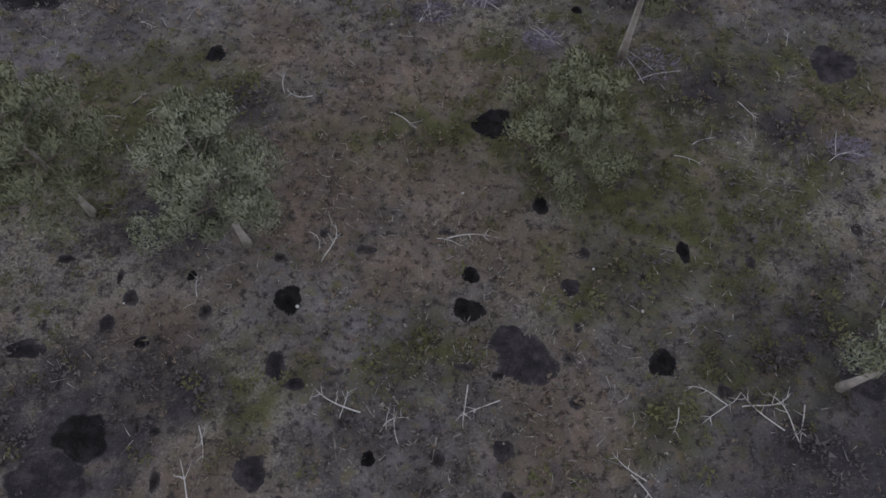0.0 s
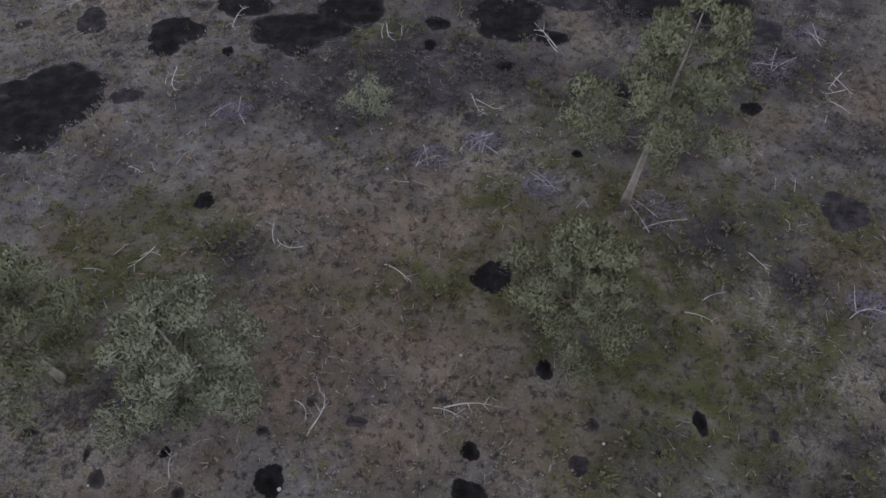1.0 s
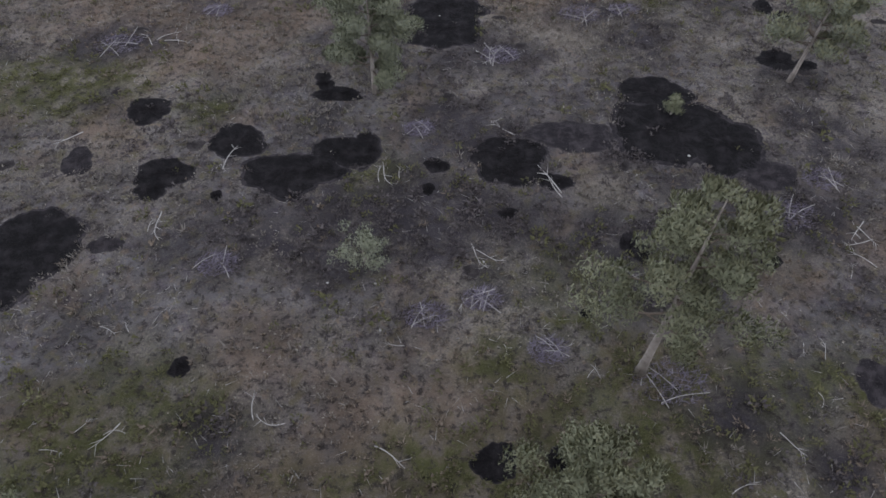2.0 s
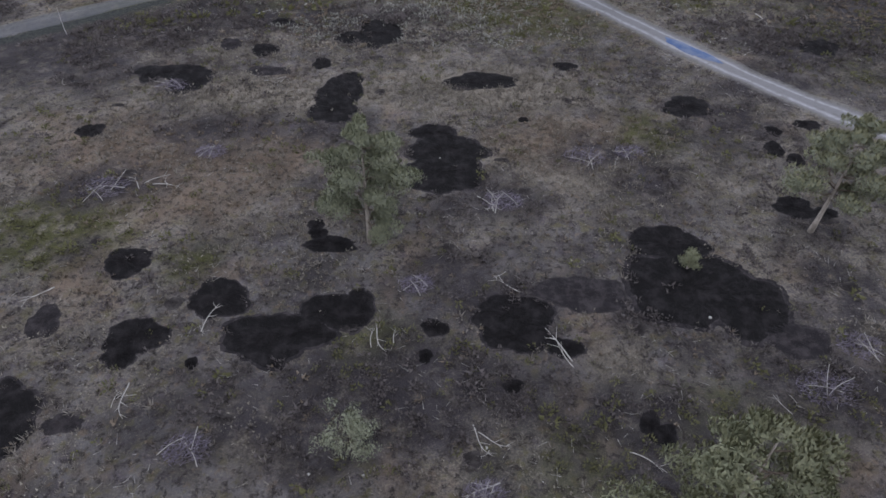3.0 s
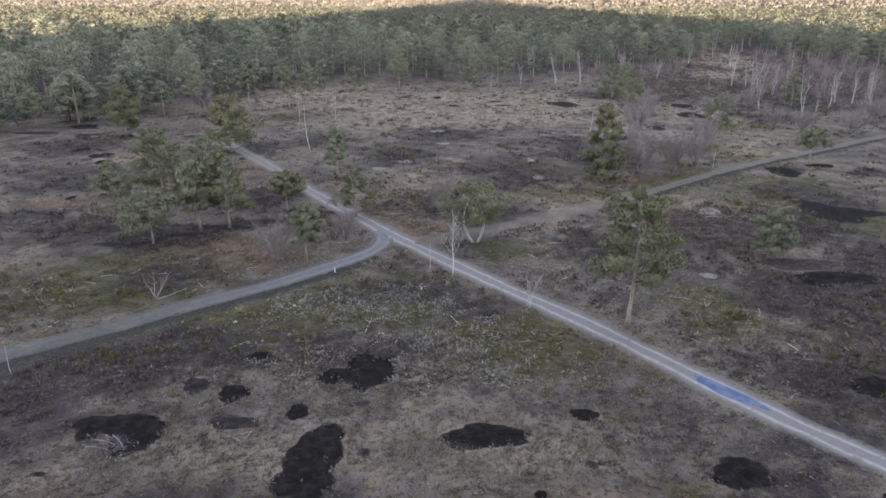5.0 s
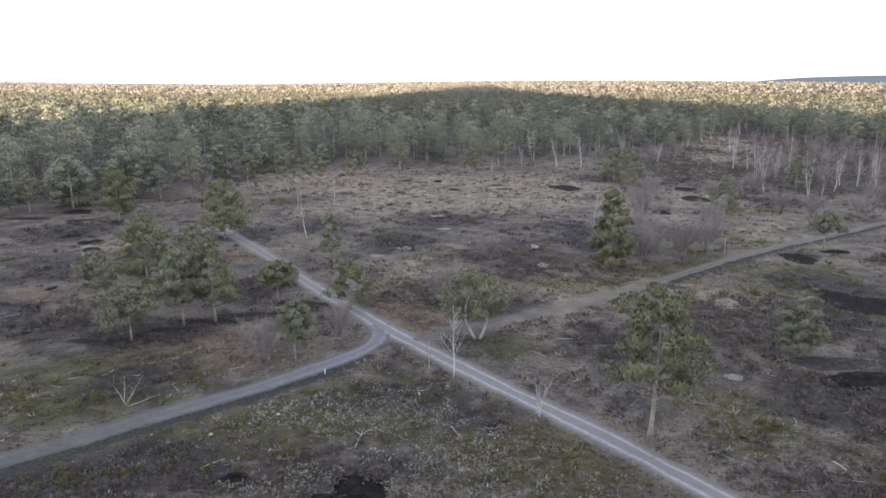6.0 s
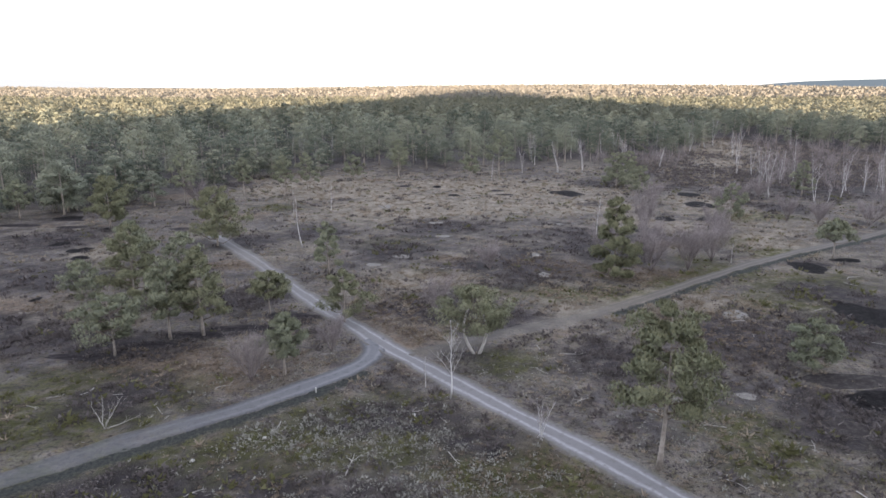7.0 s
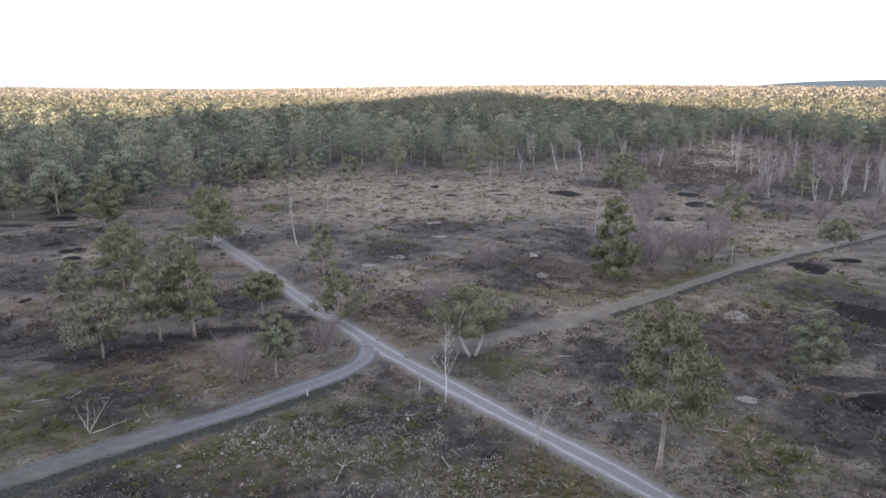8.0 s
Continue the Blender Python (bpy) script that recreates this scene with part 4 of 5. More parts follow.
# birches and leafless bushes
birch(0.6, 82.2, 6.9, 5.0, 61, thick=1.4, twig=M_DEAD)
birch(-23.7, 136.0, 8.2, 1.6, 62, thick=1.6)
birch(-31.9, 164.5, 5.5, 0.9, 63)
birch(-24.7, 167.7, 5.6, 2.2, 64)
birch(25.9, 145.5, 7.0, 2.0, 65, thick=1.4)
birch(11.7, 217.8, 6.8, 3.0, 66)
birch(21.6, 231.8, 8.5, 4.6, 67, 2, "twin-stemmed leafless birch at the forest edge")
birch(32.7, 234.6, 9.5, 4.6, 68, 3, "many-stemmed leafless white birch at the forest edge")
birch(40.1, 234.8, 11.0, 5.6, 69, 3, "many-stemmed leafless white birch at the forest edge")
birch(61.3, 270.0, 9.5, 6.0, 70, 3, "many-stemmed leafless white birch at the forest edge")
birch(77.7, 198.8, 11.0, 5.6, 71, 3, "tall group of leafless white birch stems")
birch(84.5, 228.7, 9.0, 3.4, 72, 2, "twin-stemmed leafless birch at the forest edge")
birch(82.9, 181.9, 10.8, 4.4, 73, 2, "leaning leafless white birch in the scrub")
birch(92.1, 187.6, 10.2, 3.8, 74, 2, "leaning leafless white birch in the scrub")
birch(102.6, 196.4, 9.0, 4.8, 75, 4, "tall group of leafless white birch stems")
birch(67.6, 248.0, 7.4, 3.8, 76, 3, "many-stemmed leafless white birch at the forest edge")
birch(88.8, 211.0, 9.4, 3.4, 77, 2, "twin-stemmed leafless birch at the forest edge")
birch(-42.3, 240.0, 9.4, 3.0, 78, 2, "leafless birch among the pines")
birch(-9.0, 262.0, 9.6, 3.6, 79, 2, "leafless birch among the pines")
birch(98.0, 262.0, 11.5, 4.2, 80, 3, "tall group of leafless white birch stems")
birch(104.0, 280.0, 11.5, 4.2, 81, 3, "tall group of leafless white birch stems")
birch(-1.6, 84.3, 3.0, 0.6, 82, 1, "thin leaning birch sapling beside the track")
birch(-31.0, 64.0, 2.3, 0.4, 83, 1, "thin dead sapling beside the gravel track")
birch(42.0, 127.0, 3.4, 1.2, 84, 1, "small birch sapling on the grassy verge")
scrub(-1.1, 103.2, 5.3, 4.6, 91)
scrub(6.1, 122.9, 4.3, 5.4, 92)
scrub(-17.1, 85.4, 4.7, 4.2, 93)
scrub(-11.2, 92.4, 3.8, 3.8, 94)
scrub(28.9, 122.7, 6.6, 7.6, 95)
scrub(34.2, 122.9, 7.4, 8.4, 96)
scrub(39.5, 128.0, 6.0, 6.4, 97)
birch(7.3, 75.7, 3.4, 2.0, 98, 5, "cluster of thin leafless saplings at the edge of the track")
scrub(24.0, 130.0, 5.5, 5.0, 99)
scrub(45.0, 140.0, 5.0, 5.0, 100)
scrub(100.0, 158.0, 6.5, 8.0, 101)
scrub(79.0, 155.0, 5.0, 7.0, 102)
scrub(70.0, 156.0, 4.6, 6.0, 103)
scrub(57.0, 172.0, 5.6, 7.0, 104)
scrub(92.0, 170.0, 5.6, 7.0, 105)
scrub(31.0, 132.0, 6.4, 6.0, 106)
scrub(-50.0, 172.0, 5.0, 6.0, 107)
scrub(-57.0, 178.0, 5.5, 7.0, 108)
scrub(48.0, 150.0, 4.6, 6.4, 109)
scrub(64.0, 178.0, 5.2, 7.2, 110)
scrub(45.0, 178.0, 5.0, 6.8, 111)
scrub(72.0, 186.0, 5.4, 7.0, 112)
scrub(35.1, 148.7, 7.6, 6.3, 113)
scrub(65.9, 159.5, 5.1, 5.4, 114)


def dead_shrub(x, y):
    """A fallen, forked shrub: bare bleached limbs from one foot."""
    g = np.random.default_rng(55)
    ob = thing("dead_shrub", x, y, "bleached dead shrub with bare forked limbs", "bush")
    for a, up, far in ((-0.5, 1.7, 0.9), (0.25, 0.9, 2.6), (1.6, 2.3, 0.6), (2.6, 1.6, 1.5), (0.8, 2.2, 1.5)):
        k = np.linspace(0, 1, 8)
        line = np.stack([np.cos(a) * far * k, np.sin(a) * far * k, up * k**0.8 - 0.05], 1) + np.cumsum(g.normal(0, 0.05, (8, 3)), 0) * (k[:, None] > 0)
        limb = part("limb", tube(line, 0.038 * (1 - 0.8 * k), 6), M_DEAD, ob, "", True)
        tips = line[3:] + g.normal(0, 0.35, (5, 3)) + np.array([0, 0, 0.25])
        part("twig_spray", spikes(line[3:], tips, 0.014), M_DEAD, limb)


dead_shrub(-25.8, 76.7)


# ---- the forest ----
def stand(g, y0, y1, gap, wide=0.71, side=20):
    """Places for trees: a shaken grid over the fan that the view takes in."""
    ys = np.arange(y0, y1, gap)
    out = []
    for y in ys:
        half = wide * y + side
        xs = np.arange(-half, half, gap)
        out.append(np.stack([xs + g.uniform(-0.48, 0.48, len(xs)) * gap, y + g.uniform(-0.48, 0.48, len(xs)) * gap], 1))
    p = np.concatenate(out)
    p = p[p[:, 1] > forest_edge(p[:, 0]) + 2]
    glade = np.sin(p[:, 0] * 0.031 + 1.3) * np.sin(p[:, 1] * 0.027) + 0.4 * np.sin(p[:, 0] * 0.09 + p[:, 1] * 0.07)
    return p[glade < 0.95]


def wood_template(seed, h, w, low, lumps, leaves, size, thin=0.3, steep=1.0):
    """A whole pine seen from afar: a rounded uneven crown with lumps and ragged sprays of needles, on a trunk."""
    g = np.random.default_rng(seed)
    u = (np.arange(lumps) + g.uniform(0.2, 0.8, lumps)) / lumps
    a = np.arange(lumps) * 2.39996 + g.normal(0, 0.35, lumps)
    dome = np.sin(np.pi * np.clip(0.30 + 0.66 * u, 0, 1)) ** 0.8
    r = 0.5 * w * dome * g.uniform(0.35, 0.95, lumps)
    centres = np.stack([np.cos(a) * r, np.sin(a) * r, low + (h - low) * (0.06 + 0.88 * u)], 1)
    reach = w * g.uniform(0.17, 0.30, lumps) * (0.6 + 0.5 * dome)
    hub = ((0, 0, low + 0.22 * (h - low)), (0.5 * w, 0.5 * w, steep * (h - low)))
    crown = shell(g, centres, reach * 1.1, leaves, size, hub, 0.42, 0.7, 0.2, thin, 0.22, 0.06)
    # Paler sprays over each lump's top imitate the light that crowns catch.
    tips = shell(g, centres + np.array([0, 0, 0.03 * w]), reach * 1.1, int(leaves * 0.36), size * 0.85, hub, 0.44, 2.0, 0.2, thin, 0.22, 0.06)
    return crown, tips, spikes(np.array([[0, 0, -0.1]]), np.array([[0, 0, h * 0.95]]), [0.05 + 0.011 * h])


near_wood = stand(rng, 120, 420, 9.8)
near_wood = near_wood[np.argsort(near_wood[:, 1] - forest_edge(near_wood[:, 0]) + 0.15 * np.abs(near_wood[:, 0] - 20))]
kinds = []
for i, (h, w, low) in enumerate(((13.5, 8.6, 2.4), (11.6, 9.2, 1.6), (14.6, 8.0, 3.4), (8.4, 7.0, 0.6), (12.4, 9.4, 2.2), (9.6, 6.2, 0.8))):
    g = np.random.default_rng(200 + i)
    trunk, limbs, _, _ = pine_geo(g, h, w, low, 4, 1, 2, 1, 0.4)
    crown, tips, _ = wood_template(220 + i, h, w, low, 14, 140, 0.44, 0.2, 0.62)
    kinds.append((mesh_of("trunk", *joined([trunk] + limbs), M_BARK), mesh_of("crown", *crown, M_NEEDLE_EDGE), mesh_of("tip_growth", *tips, M_LIT_TOP_EDGE)))
young = np.stack([rng.uniform(-92, -38, 24), 0 * np.arange(24.0)], 1)
young[:, 1] = forest_edge(young[:, 0]) + rng.uniform(-5, 9, 24)
for i, (x, y) in enumerate(np.concatenate([near_wood[:290], young])):
    trunk, crown, tips = kinds[int(rng.integers(6)) if i < 290 else (3, 5)[i % 2]]
    ob = thing("pine_tree", x, y, "dark green Scots pine at the edge of the forest", "tree", "forest edge pines", rng.uniform(0, 360), float(terrain(x, y)))
    s = rng.uniform(0.62, 1.18)
    ob.scale = (s * rng.uniform(0.9, 1.15), s * rng.uniform(0.9, 1.15), s)
    for name, me in (("trunk", trunk), ("crown", crown), ("tip_growth", tips)):
        part(name, me, None, ob)


def wood(name, places, specs, label, low_size=0.55, high_size=1.15, needles=M_NEEDLE_FAR, tip_needles=M_LIT_TOP_FAR):
    g = np.random.default_rng(len(places))
    # shoot collects the paler sprays that paint light on the crown tops
    crowns, shoot, trunks = [], [], []
    pick = g.integers(len(specs), size=len(places))
    size = g.uniform(low_size, high_size, len(places))
    at = np.stack([places[:, 0], places[:, 1], terrain(places[:, 0], places[:, 1])], 1)
    for i, spec in enumerate(specs):
        crown, tips, trunk = wood_template(300 + i, *spec)
        if (pick == i).any():
            for shape, into in ((crown, crowns), (tips, shoot), (trunk, trunks)):
                into.append(scattered(np.random.default_rng(i), shape, at[pick == i], size[pick == i]))
    ob = tagged(new(name, mesh_of(name, *joined(crowns), needles)), label, "forest", kind="stuff")
    part("trunks", joined(trunks), M_BARK, ob)
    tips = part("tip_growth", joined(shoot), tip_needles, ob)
    for me, made in ((ob.data, crowns), (tips.data, shoot)):
        tone = [np.repeat(np.random.default_rng(i).uniform(0, 1, (pick == k).sum()), len(v) // (pick == k).sum()) for i, (k, (v, _, _)) in enumerate(zip(sorted(set(pick)), made))]
        me.attributes.new("tone", "FLOAT", "POINT").data.foreach_set("value", np.concatenate(tone).astype(np.float32))
    return ob


wood("pine_forest", near_wood[290:], [(13.6, 8.6, 4.6, 9, 44, 0.80), (11.3, 9.4, 3.6, 9, 44, 0.80), (15.2, 8.0, 5.6, 9, 44, 0.80), (9.0, 7.4, 2.4, 8, 42, 0.78), (12.3, 9.8, 4.2, 9, 44, 0.80), (12.8, 6.6, 4.6, 8, 42, 0.78)], "dense dark green pine forest in shade")
wood("pine_forest", stand(rng, 420, 900, 10.0), [(12.0, 10.6, 5.0, 6, 26, 1.2, 0.36, 2.2), (10.4, 11.0, 4.4, 6, 26, 1.2, 0.36, 2.2), (14.0, 9.4, 6.0, 6, 26, 1.2, 0.36, 2.2)], "dense pine forest reaching away over level ground", 0.7, 1.1, M_NEEDLE_BEYOND, M_LIT_TOP_BEYOND)
wood("pine_forest", stand(rng, 900, 2600, 21.5), [(11.0, 18.0, 4.0, 5, 12, 2.8, 0.40, 3.0), (14.0, 16.0, 5.0, 5, 12, 2.8, 0.40, 3.0)], "far pale woods towards the horizon", 0.75, 1.15, M_NEEDLE_DISTANT, M_LIT_TOP_DISTANT)

# white birches that stand among the front pines
models = [birch(28.0, 262.0, 10.5, 4.2, 180, 3, "white leafless birch among the pines"), birch(58.0, 292.0, 11.5, 3.0, 181, 2, "white leafless birch among the pines"), birch(118.0, 262.0, 11.0, 2.4, 182, 1, "white leafless birch among the pines")]
g = np.random.default_rng(183)


def more_birches(i, x, y, h):
    k = h / (10.5, 11.5, 11.0)[i % 3]
    ob = copy_thing(models[i % 3], pose(x, y, 0, 0, 0, g.uniform(0, 360)))
    ob.scale = (k, k, k)


for i, (x, y, h) in enumerate(((74.6, 186.5, 10.5), (90.1, 202.1, 7.0), (74.7, 220.7, 5.4), (106.8, 334.0, 11.7), (111.0, 341.7, 10.1), (108.6, 326.8, 9.6), (126.2, 390.0, 9.0), (60.6, 288.8, 9.4),
                               (51.9, 268.6, 7.0), (58.9, 259.8, 7.0), (70.6, 290.0, 6.5), (98.1, 360.0, 10.0), (88.2, 316.0, 8.0), (143.2, 366.0, 10.0), (170.1, 300.0, 10.0), (88.1, 227.0, 7.4), (85.3, 180.8, 5.0),
                               (107.9, 200.0, 7.6), (105.0, 193.0, 8.4), (28.2, 254.3, 10.6), (-40.1, 256.0, 10.2), (-8.1, 278.0, 9.4), (112.0, 205.0, 9.0), (118.0, 215.0, 9.5), (99.0, 198.0, 8.8), (95.0, 216.0, 8.0))):
    more_birches(i, x, y, h)
for i in range(22):
    x = g.uniform(40, 175) if i < 12 else g.uniform(-130, 40)
    more_birches(i, x, float(forest_edge(x)) + (g.uniform(-4, 20) if i < 12 else g.uniform(4, 60)), g.uniform(8, 12))

# leafless birch thicket at the forest edge
g = np.random.default_rng(400)
thick_x = g.uniform(46, 190, 520)
thick_y = g.uniform(176, 350, 520)
keep = (thick_y < forest_edge(thick_x) + 12) & (thick_y > 300 - 1.35 * thick_x) & (np.abs(thick_x - 0.40 * thick_y + 11) > 12)
limbs, fine = scrub_geo(g, 5.5, 5.4, 200)
at = np.stack([thick_x, thick_y, 0 * thick_x], 1)[keep]
size = g.uniform(0.5, 1.15, len(at))
ob = tagged(new("birch_thicket", mesh_of("birch_thicket", *scattered(g, fine, at, size), M_SCRUB)), "purple-brown leafless thicket of young birches", "thicket", kind="stuff")
state = np.random.default_rng(401)
part("stems", scattered(state, joined(limbs[:4]), at, size), M_TWIG, ob)
ob["kind"] = "stuff"

# ---- low growth ----
def spots(g, count, x0, x1, y0, y1, weight=None, bare=0.02, clump=0.0):
    """Scattered places on the heath, off the paths and mostly off the bare patches."""
    x, y = g.uniform(x0, x1, count), y0 + (y1 - y0) * g.uniform(0, 1, count)
    keep = path_gap(x, y) > g.uniform(1.75, 2.5, count)
    for cx, cy, rx, ry in BARE:
        inside = np.hypot((x - cx) / rx, (y - cy) / ry) < g.uniform(0.92, 1.12, count)
        keep &= ~inside | (g.uniform(0, 1, count) < bare)
    if weight is not None:
        keep &= g.uniform(0, 1, count) < weight(x, y)
    if clump:
        p, q = g.uniform(0, 6, 2)
        wave = np.sin(2.3 * x + 2.2 * np.sin(0.8 * y + p) + q) * np.sin(2.0 * y + 2.2 * np.sin(0.7 * x + q) + p) + 0.7 * np.sin(0.9 * x + 1.5 * np.sin(0.5 * y) + q) * np.sin(0.8 * y + p)
        keep &= wave + g.normal(0, 0.2, count) > clump
    keep &= y < forest_edge(x) + 8
    keep &= np.abs(x) < 0.80 * (y + 12) + 10
    return np.stack([x[keep], y[keep], 0 * x[keep] - 0.01], 1)


def tuft(seed, n, high, wide, out, rise=1.0):
    g = np.random.default_rng(seed)
    a = g.uniform(0, 2 * np.pi, n)
    base = np.stack([np.cos(a), np.sin(a), 0 * a], 1) * g.uniform(0, 0.35, (n, 1)) * out
    way = np.stack([np.cos(a) * out * g.uniform(0.3, 1, n), np.sin(a) * out * g.uniform(0.3, 1, n), high * rise * g.uniform(0.5, 1, n)], 1)
    return tri_blades(g, base, way, wide)


def mound(seed, n, high, out, size):
    """A low cushion of sprigs."""
    g = np.random.default_rng(seed)
    d = unit(g.normal(size=(n, 3)) * np.array([1, 1, 0.6]) + np.array([0, 0, 0.35]))
    d[:, 2] = np.abs(d[:, 2])
    base = d * np.array([out, out, high]) * g.uniform(0.4, 0.95, (n, 1))
    way = unit(d + g.normal(0, 0.5, (n, 3)) + np.array([0, 0, 0.4])) * size * g.uniform(0.6, 1.2, (n, 1))
    return tri_blades(g, base, way, size * 0.32)


def cover(name, templates, places, low, high, material, label, category):
    g = np.random.default_rng(len(places))
    pick = g.integers(len(templates), size=len(places))
    size = g.uniform(low, high, len(places)) * np.where(g.uniform(0, 1, len(places)) < 0.12, 1.6, 1.0)
    geo = joined([scattered(g, t, places[pick == i], size[pick == i]) for i, t in enumerate(templates) if (pick == i).any()])
    return tagged(new(name, mesh_of(name, *geo, material)), label, category, kind="stuff")


def w_straw(x, y):
    return 0.18 + 0.75 * zone(STRAWS, x, y) - 0.55 * zone(HEATHS, x, y) - 0.30 * zone(MOSSES, x, y) + 0.25 * np.sin(x * 0.31 + 1) * np.sin(y * 0.27)


def w_moss(x, y):
    return 0.05 + 0.45 * zone(MOSSES + MOSSES_FAR, x, y) + 0.15 * np.sin(x * 0.43) * np.sin(y * 0.37 + 2)


def w_heath(x, y):
    return 0.16 + 0.7 * zone(HEATHS + DITCH, x, y) - 0.5 * zone(RUSTS, x, y) - 0.25 * zone(MOSSES, x, y) + 0.30 * np.sin(x * 0.24 + 2) * np.sin(y * 0.29 + 1)


g = np.random.default_rng(500)
cover("dry_grass", [tuft(1, 7, 0.24, 0.026, 0.22), tuft(2, 6, 0.34, 0.024, 0.17), tuft(3, 7, 0.14, 0.026, 0.28)], spots(g, 80000, -30, 40, 0, 68, w_straw), 0.6, 1.2, M_DRY, "short tufts of dry straw-coloured grass", "grass")
cover("dry_grass", [tuft(4, 8, 0.20, 0.042, 0.32), tuft(5, 7, 0.26, 0.042, 0.28)], spots(g, 60000, -75, 100, 64, 250, w_straw, clump=0.1), 0.8, 1.7, M_RUSSET, "tufts of dry pale grass on the far heath", "grass")
cover("heather", [mound(6, 16, 0.18, 0.28, 0.16), mound(7, 14, 0.14, 0.36, 0.15)], spots(g, 30000, -30, 40, 0, 68, w_heath, 0.03, -0.3), 0.5, 1.3, M_HEATHER, "low dark purple-brown heather cushions", "heather")
cover("heather", [mound(8, 10, 0.18, 0.50, 0.32), mound(9, 9, 0.15, 0.60, 0.30)], spots(g, 34000, -75, 100, 64, 250, w_heath, 0.03, 0.1), 0.7, 1.5, M_HEATHER, "dark heather cushions on the far heath", "heather")
cover("moss_sprigs", [mound(10, 18, 0.15, 0.24, 0.13), mound(11, 18, 0.2, 0.2, 0.14)], spots(g, 26000, -30, 40, 0, 68, w_moss), 0.5, 1.3, M_MOSS, "olive-green moss and bilberry sprigs", "ground cover")
cover("moss_sprigs", [mound(12, 9, 0.16, 0.45, 0.28), mound(13, 9, 0.2, 0.4, 0.30)], spots(g, 36000, -75, 100, 64, 250, w_moss, clump=0.1), 0.7, 1.5, M_MOSS, "olive-green sprigs on the far heath", "ground cover")

cover("dry_grass", [tuft(14, 9, 0.18, 0.024, 0.20), tuft(15, 9, 0.15, 0.024, 0.24)], spots(g, 60000, -45, 48, 62, 120, w_straw, clump=0.15), 0.7, 1.5, M_RUSSET, "dry pale grass tufts beside the tracks", "grass")
cover("heather", [mound(16, 10, 0.15, 0.34, 0.22), mound(17, 10, 0.13, 0.4, 0.2)], spots(g, 40000, -45, 48, 62, 120, w_heath, 0.03, 0.15), 0.6, 1.5, M_HEATHER, "dark heather cushions beside the tracks", "heather")
cover("seed_heads", [mound(18, 4, 0.2, 0.2, 0.10), mound(19, 4, 0.26, 0.14, 0.10), mound(20, 5, 0.16, 0.26, 0.09)], spots(g, 36000, -30, 40, 0, 68, w_straw), 0.5, 1.3, M_FLECK, "pale dry seed heads of heather and grass", "seed heads")
cover("seed_heads", [mound(21, 5, 0.28, 0.25, 0.15), mound(22, 6, 0.22, 0.3, 0.14)], spots(g, 50000, -60, 75, 62, 150, w_straw, clump=0.35), 0.7, 1.6, M_FLECK, "pale dry seed heads across the heath", "seed heads")

cover("heather", [mound(26, 9, 0.18, 0.60, 0.36), mound(27, 8, 0.15, 0.70, 0.32)], spots(g, 26000, 60, 185, 205, 375, lambda x, y: 0.5 - 0.42 * zone(STRAWS, x, y), 0.03, 0.0), 0.8, 1.7, M_HEATHER, "dark heather on the strip between the birches", "heather")
cover("dry_grass", [tuft(28, 7, 0.20, 0.060, 0.50), tuft(29, 6, 0.26, 0.055, 0.42)], spots(g, 22000, 60, 185, 205, 375, lambda x, y: 0.5 + 0 * x, clump=0.1), 0.8, 1.8, M_RUSSET, "dry grass on the strip between the birches", "grass")

cover("dead_bracken", [mound(31, 14, 0.13, 0.32, 0.15), tuft(32, 10, 0.14, 0.028, 0.22)], spots(g, 30000, -50, 45, 62, 140, lambda x, y: 0.65 * zone(RUSTS, x, y)), 0.6, 1.4, M_BRACKEN, "rust-brown dead bracken and grass", "bracken")
cover("dead_bracken", [mound(33, 8, 0.12, 0.2, 0.13), tuft(34, 8, 0.14, 0.03, 0.24)], spots(g, 22000, -26, 26, 2, 62, lambda x, y: 0.03 + 0.5 * zone(RUSTS, x, y)), 0.5, 1.3, M_BRACKEN, "rust-brown dead grass on the near heath", "bracken")

cover("lichen_clumps", [mound(23, 8, 0.10, 0.22, 0.17), mound(24, 7, 0.14, 0.16, 0.16), mound(25, 6, 0.08, 0.3, 0.14)], spots(g, 16000, -22, 26, 62, 92, lambda x, y: 0.06 + 0.85 * zone([(0.5, 67.0, 7.0, 5.0), (-5.0, 76.0, 6.0, 4.0), (-13.0, 75.5, 3.0, 2.0), (-9.0, 66.0, 5.0, 2.0)], x, y)), 0.4, 1.25, M_LICHEN, "pale grey lichen and dead heather clumps", "lichen")


# ---- heaps of cut brushwood ----
M_BRUSH = make_plain("purple_brushwood", (0.135, 0.110, 0.150), (0.24, 0.21, 0.25), 3.0)


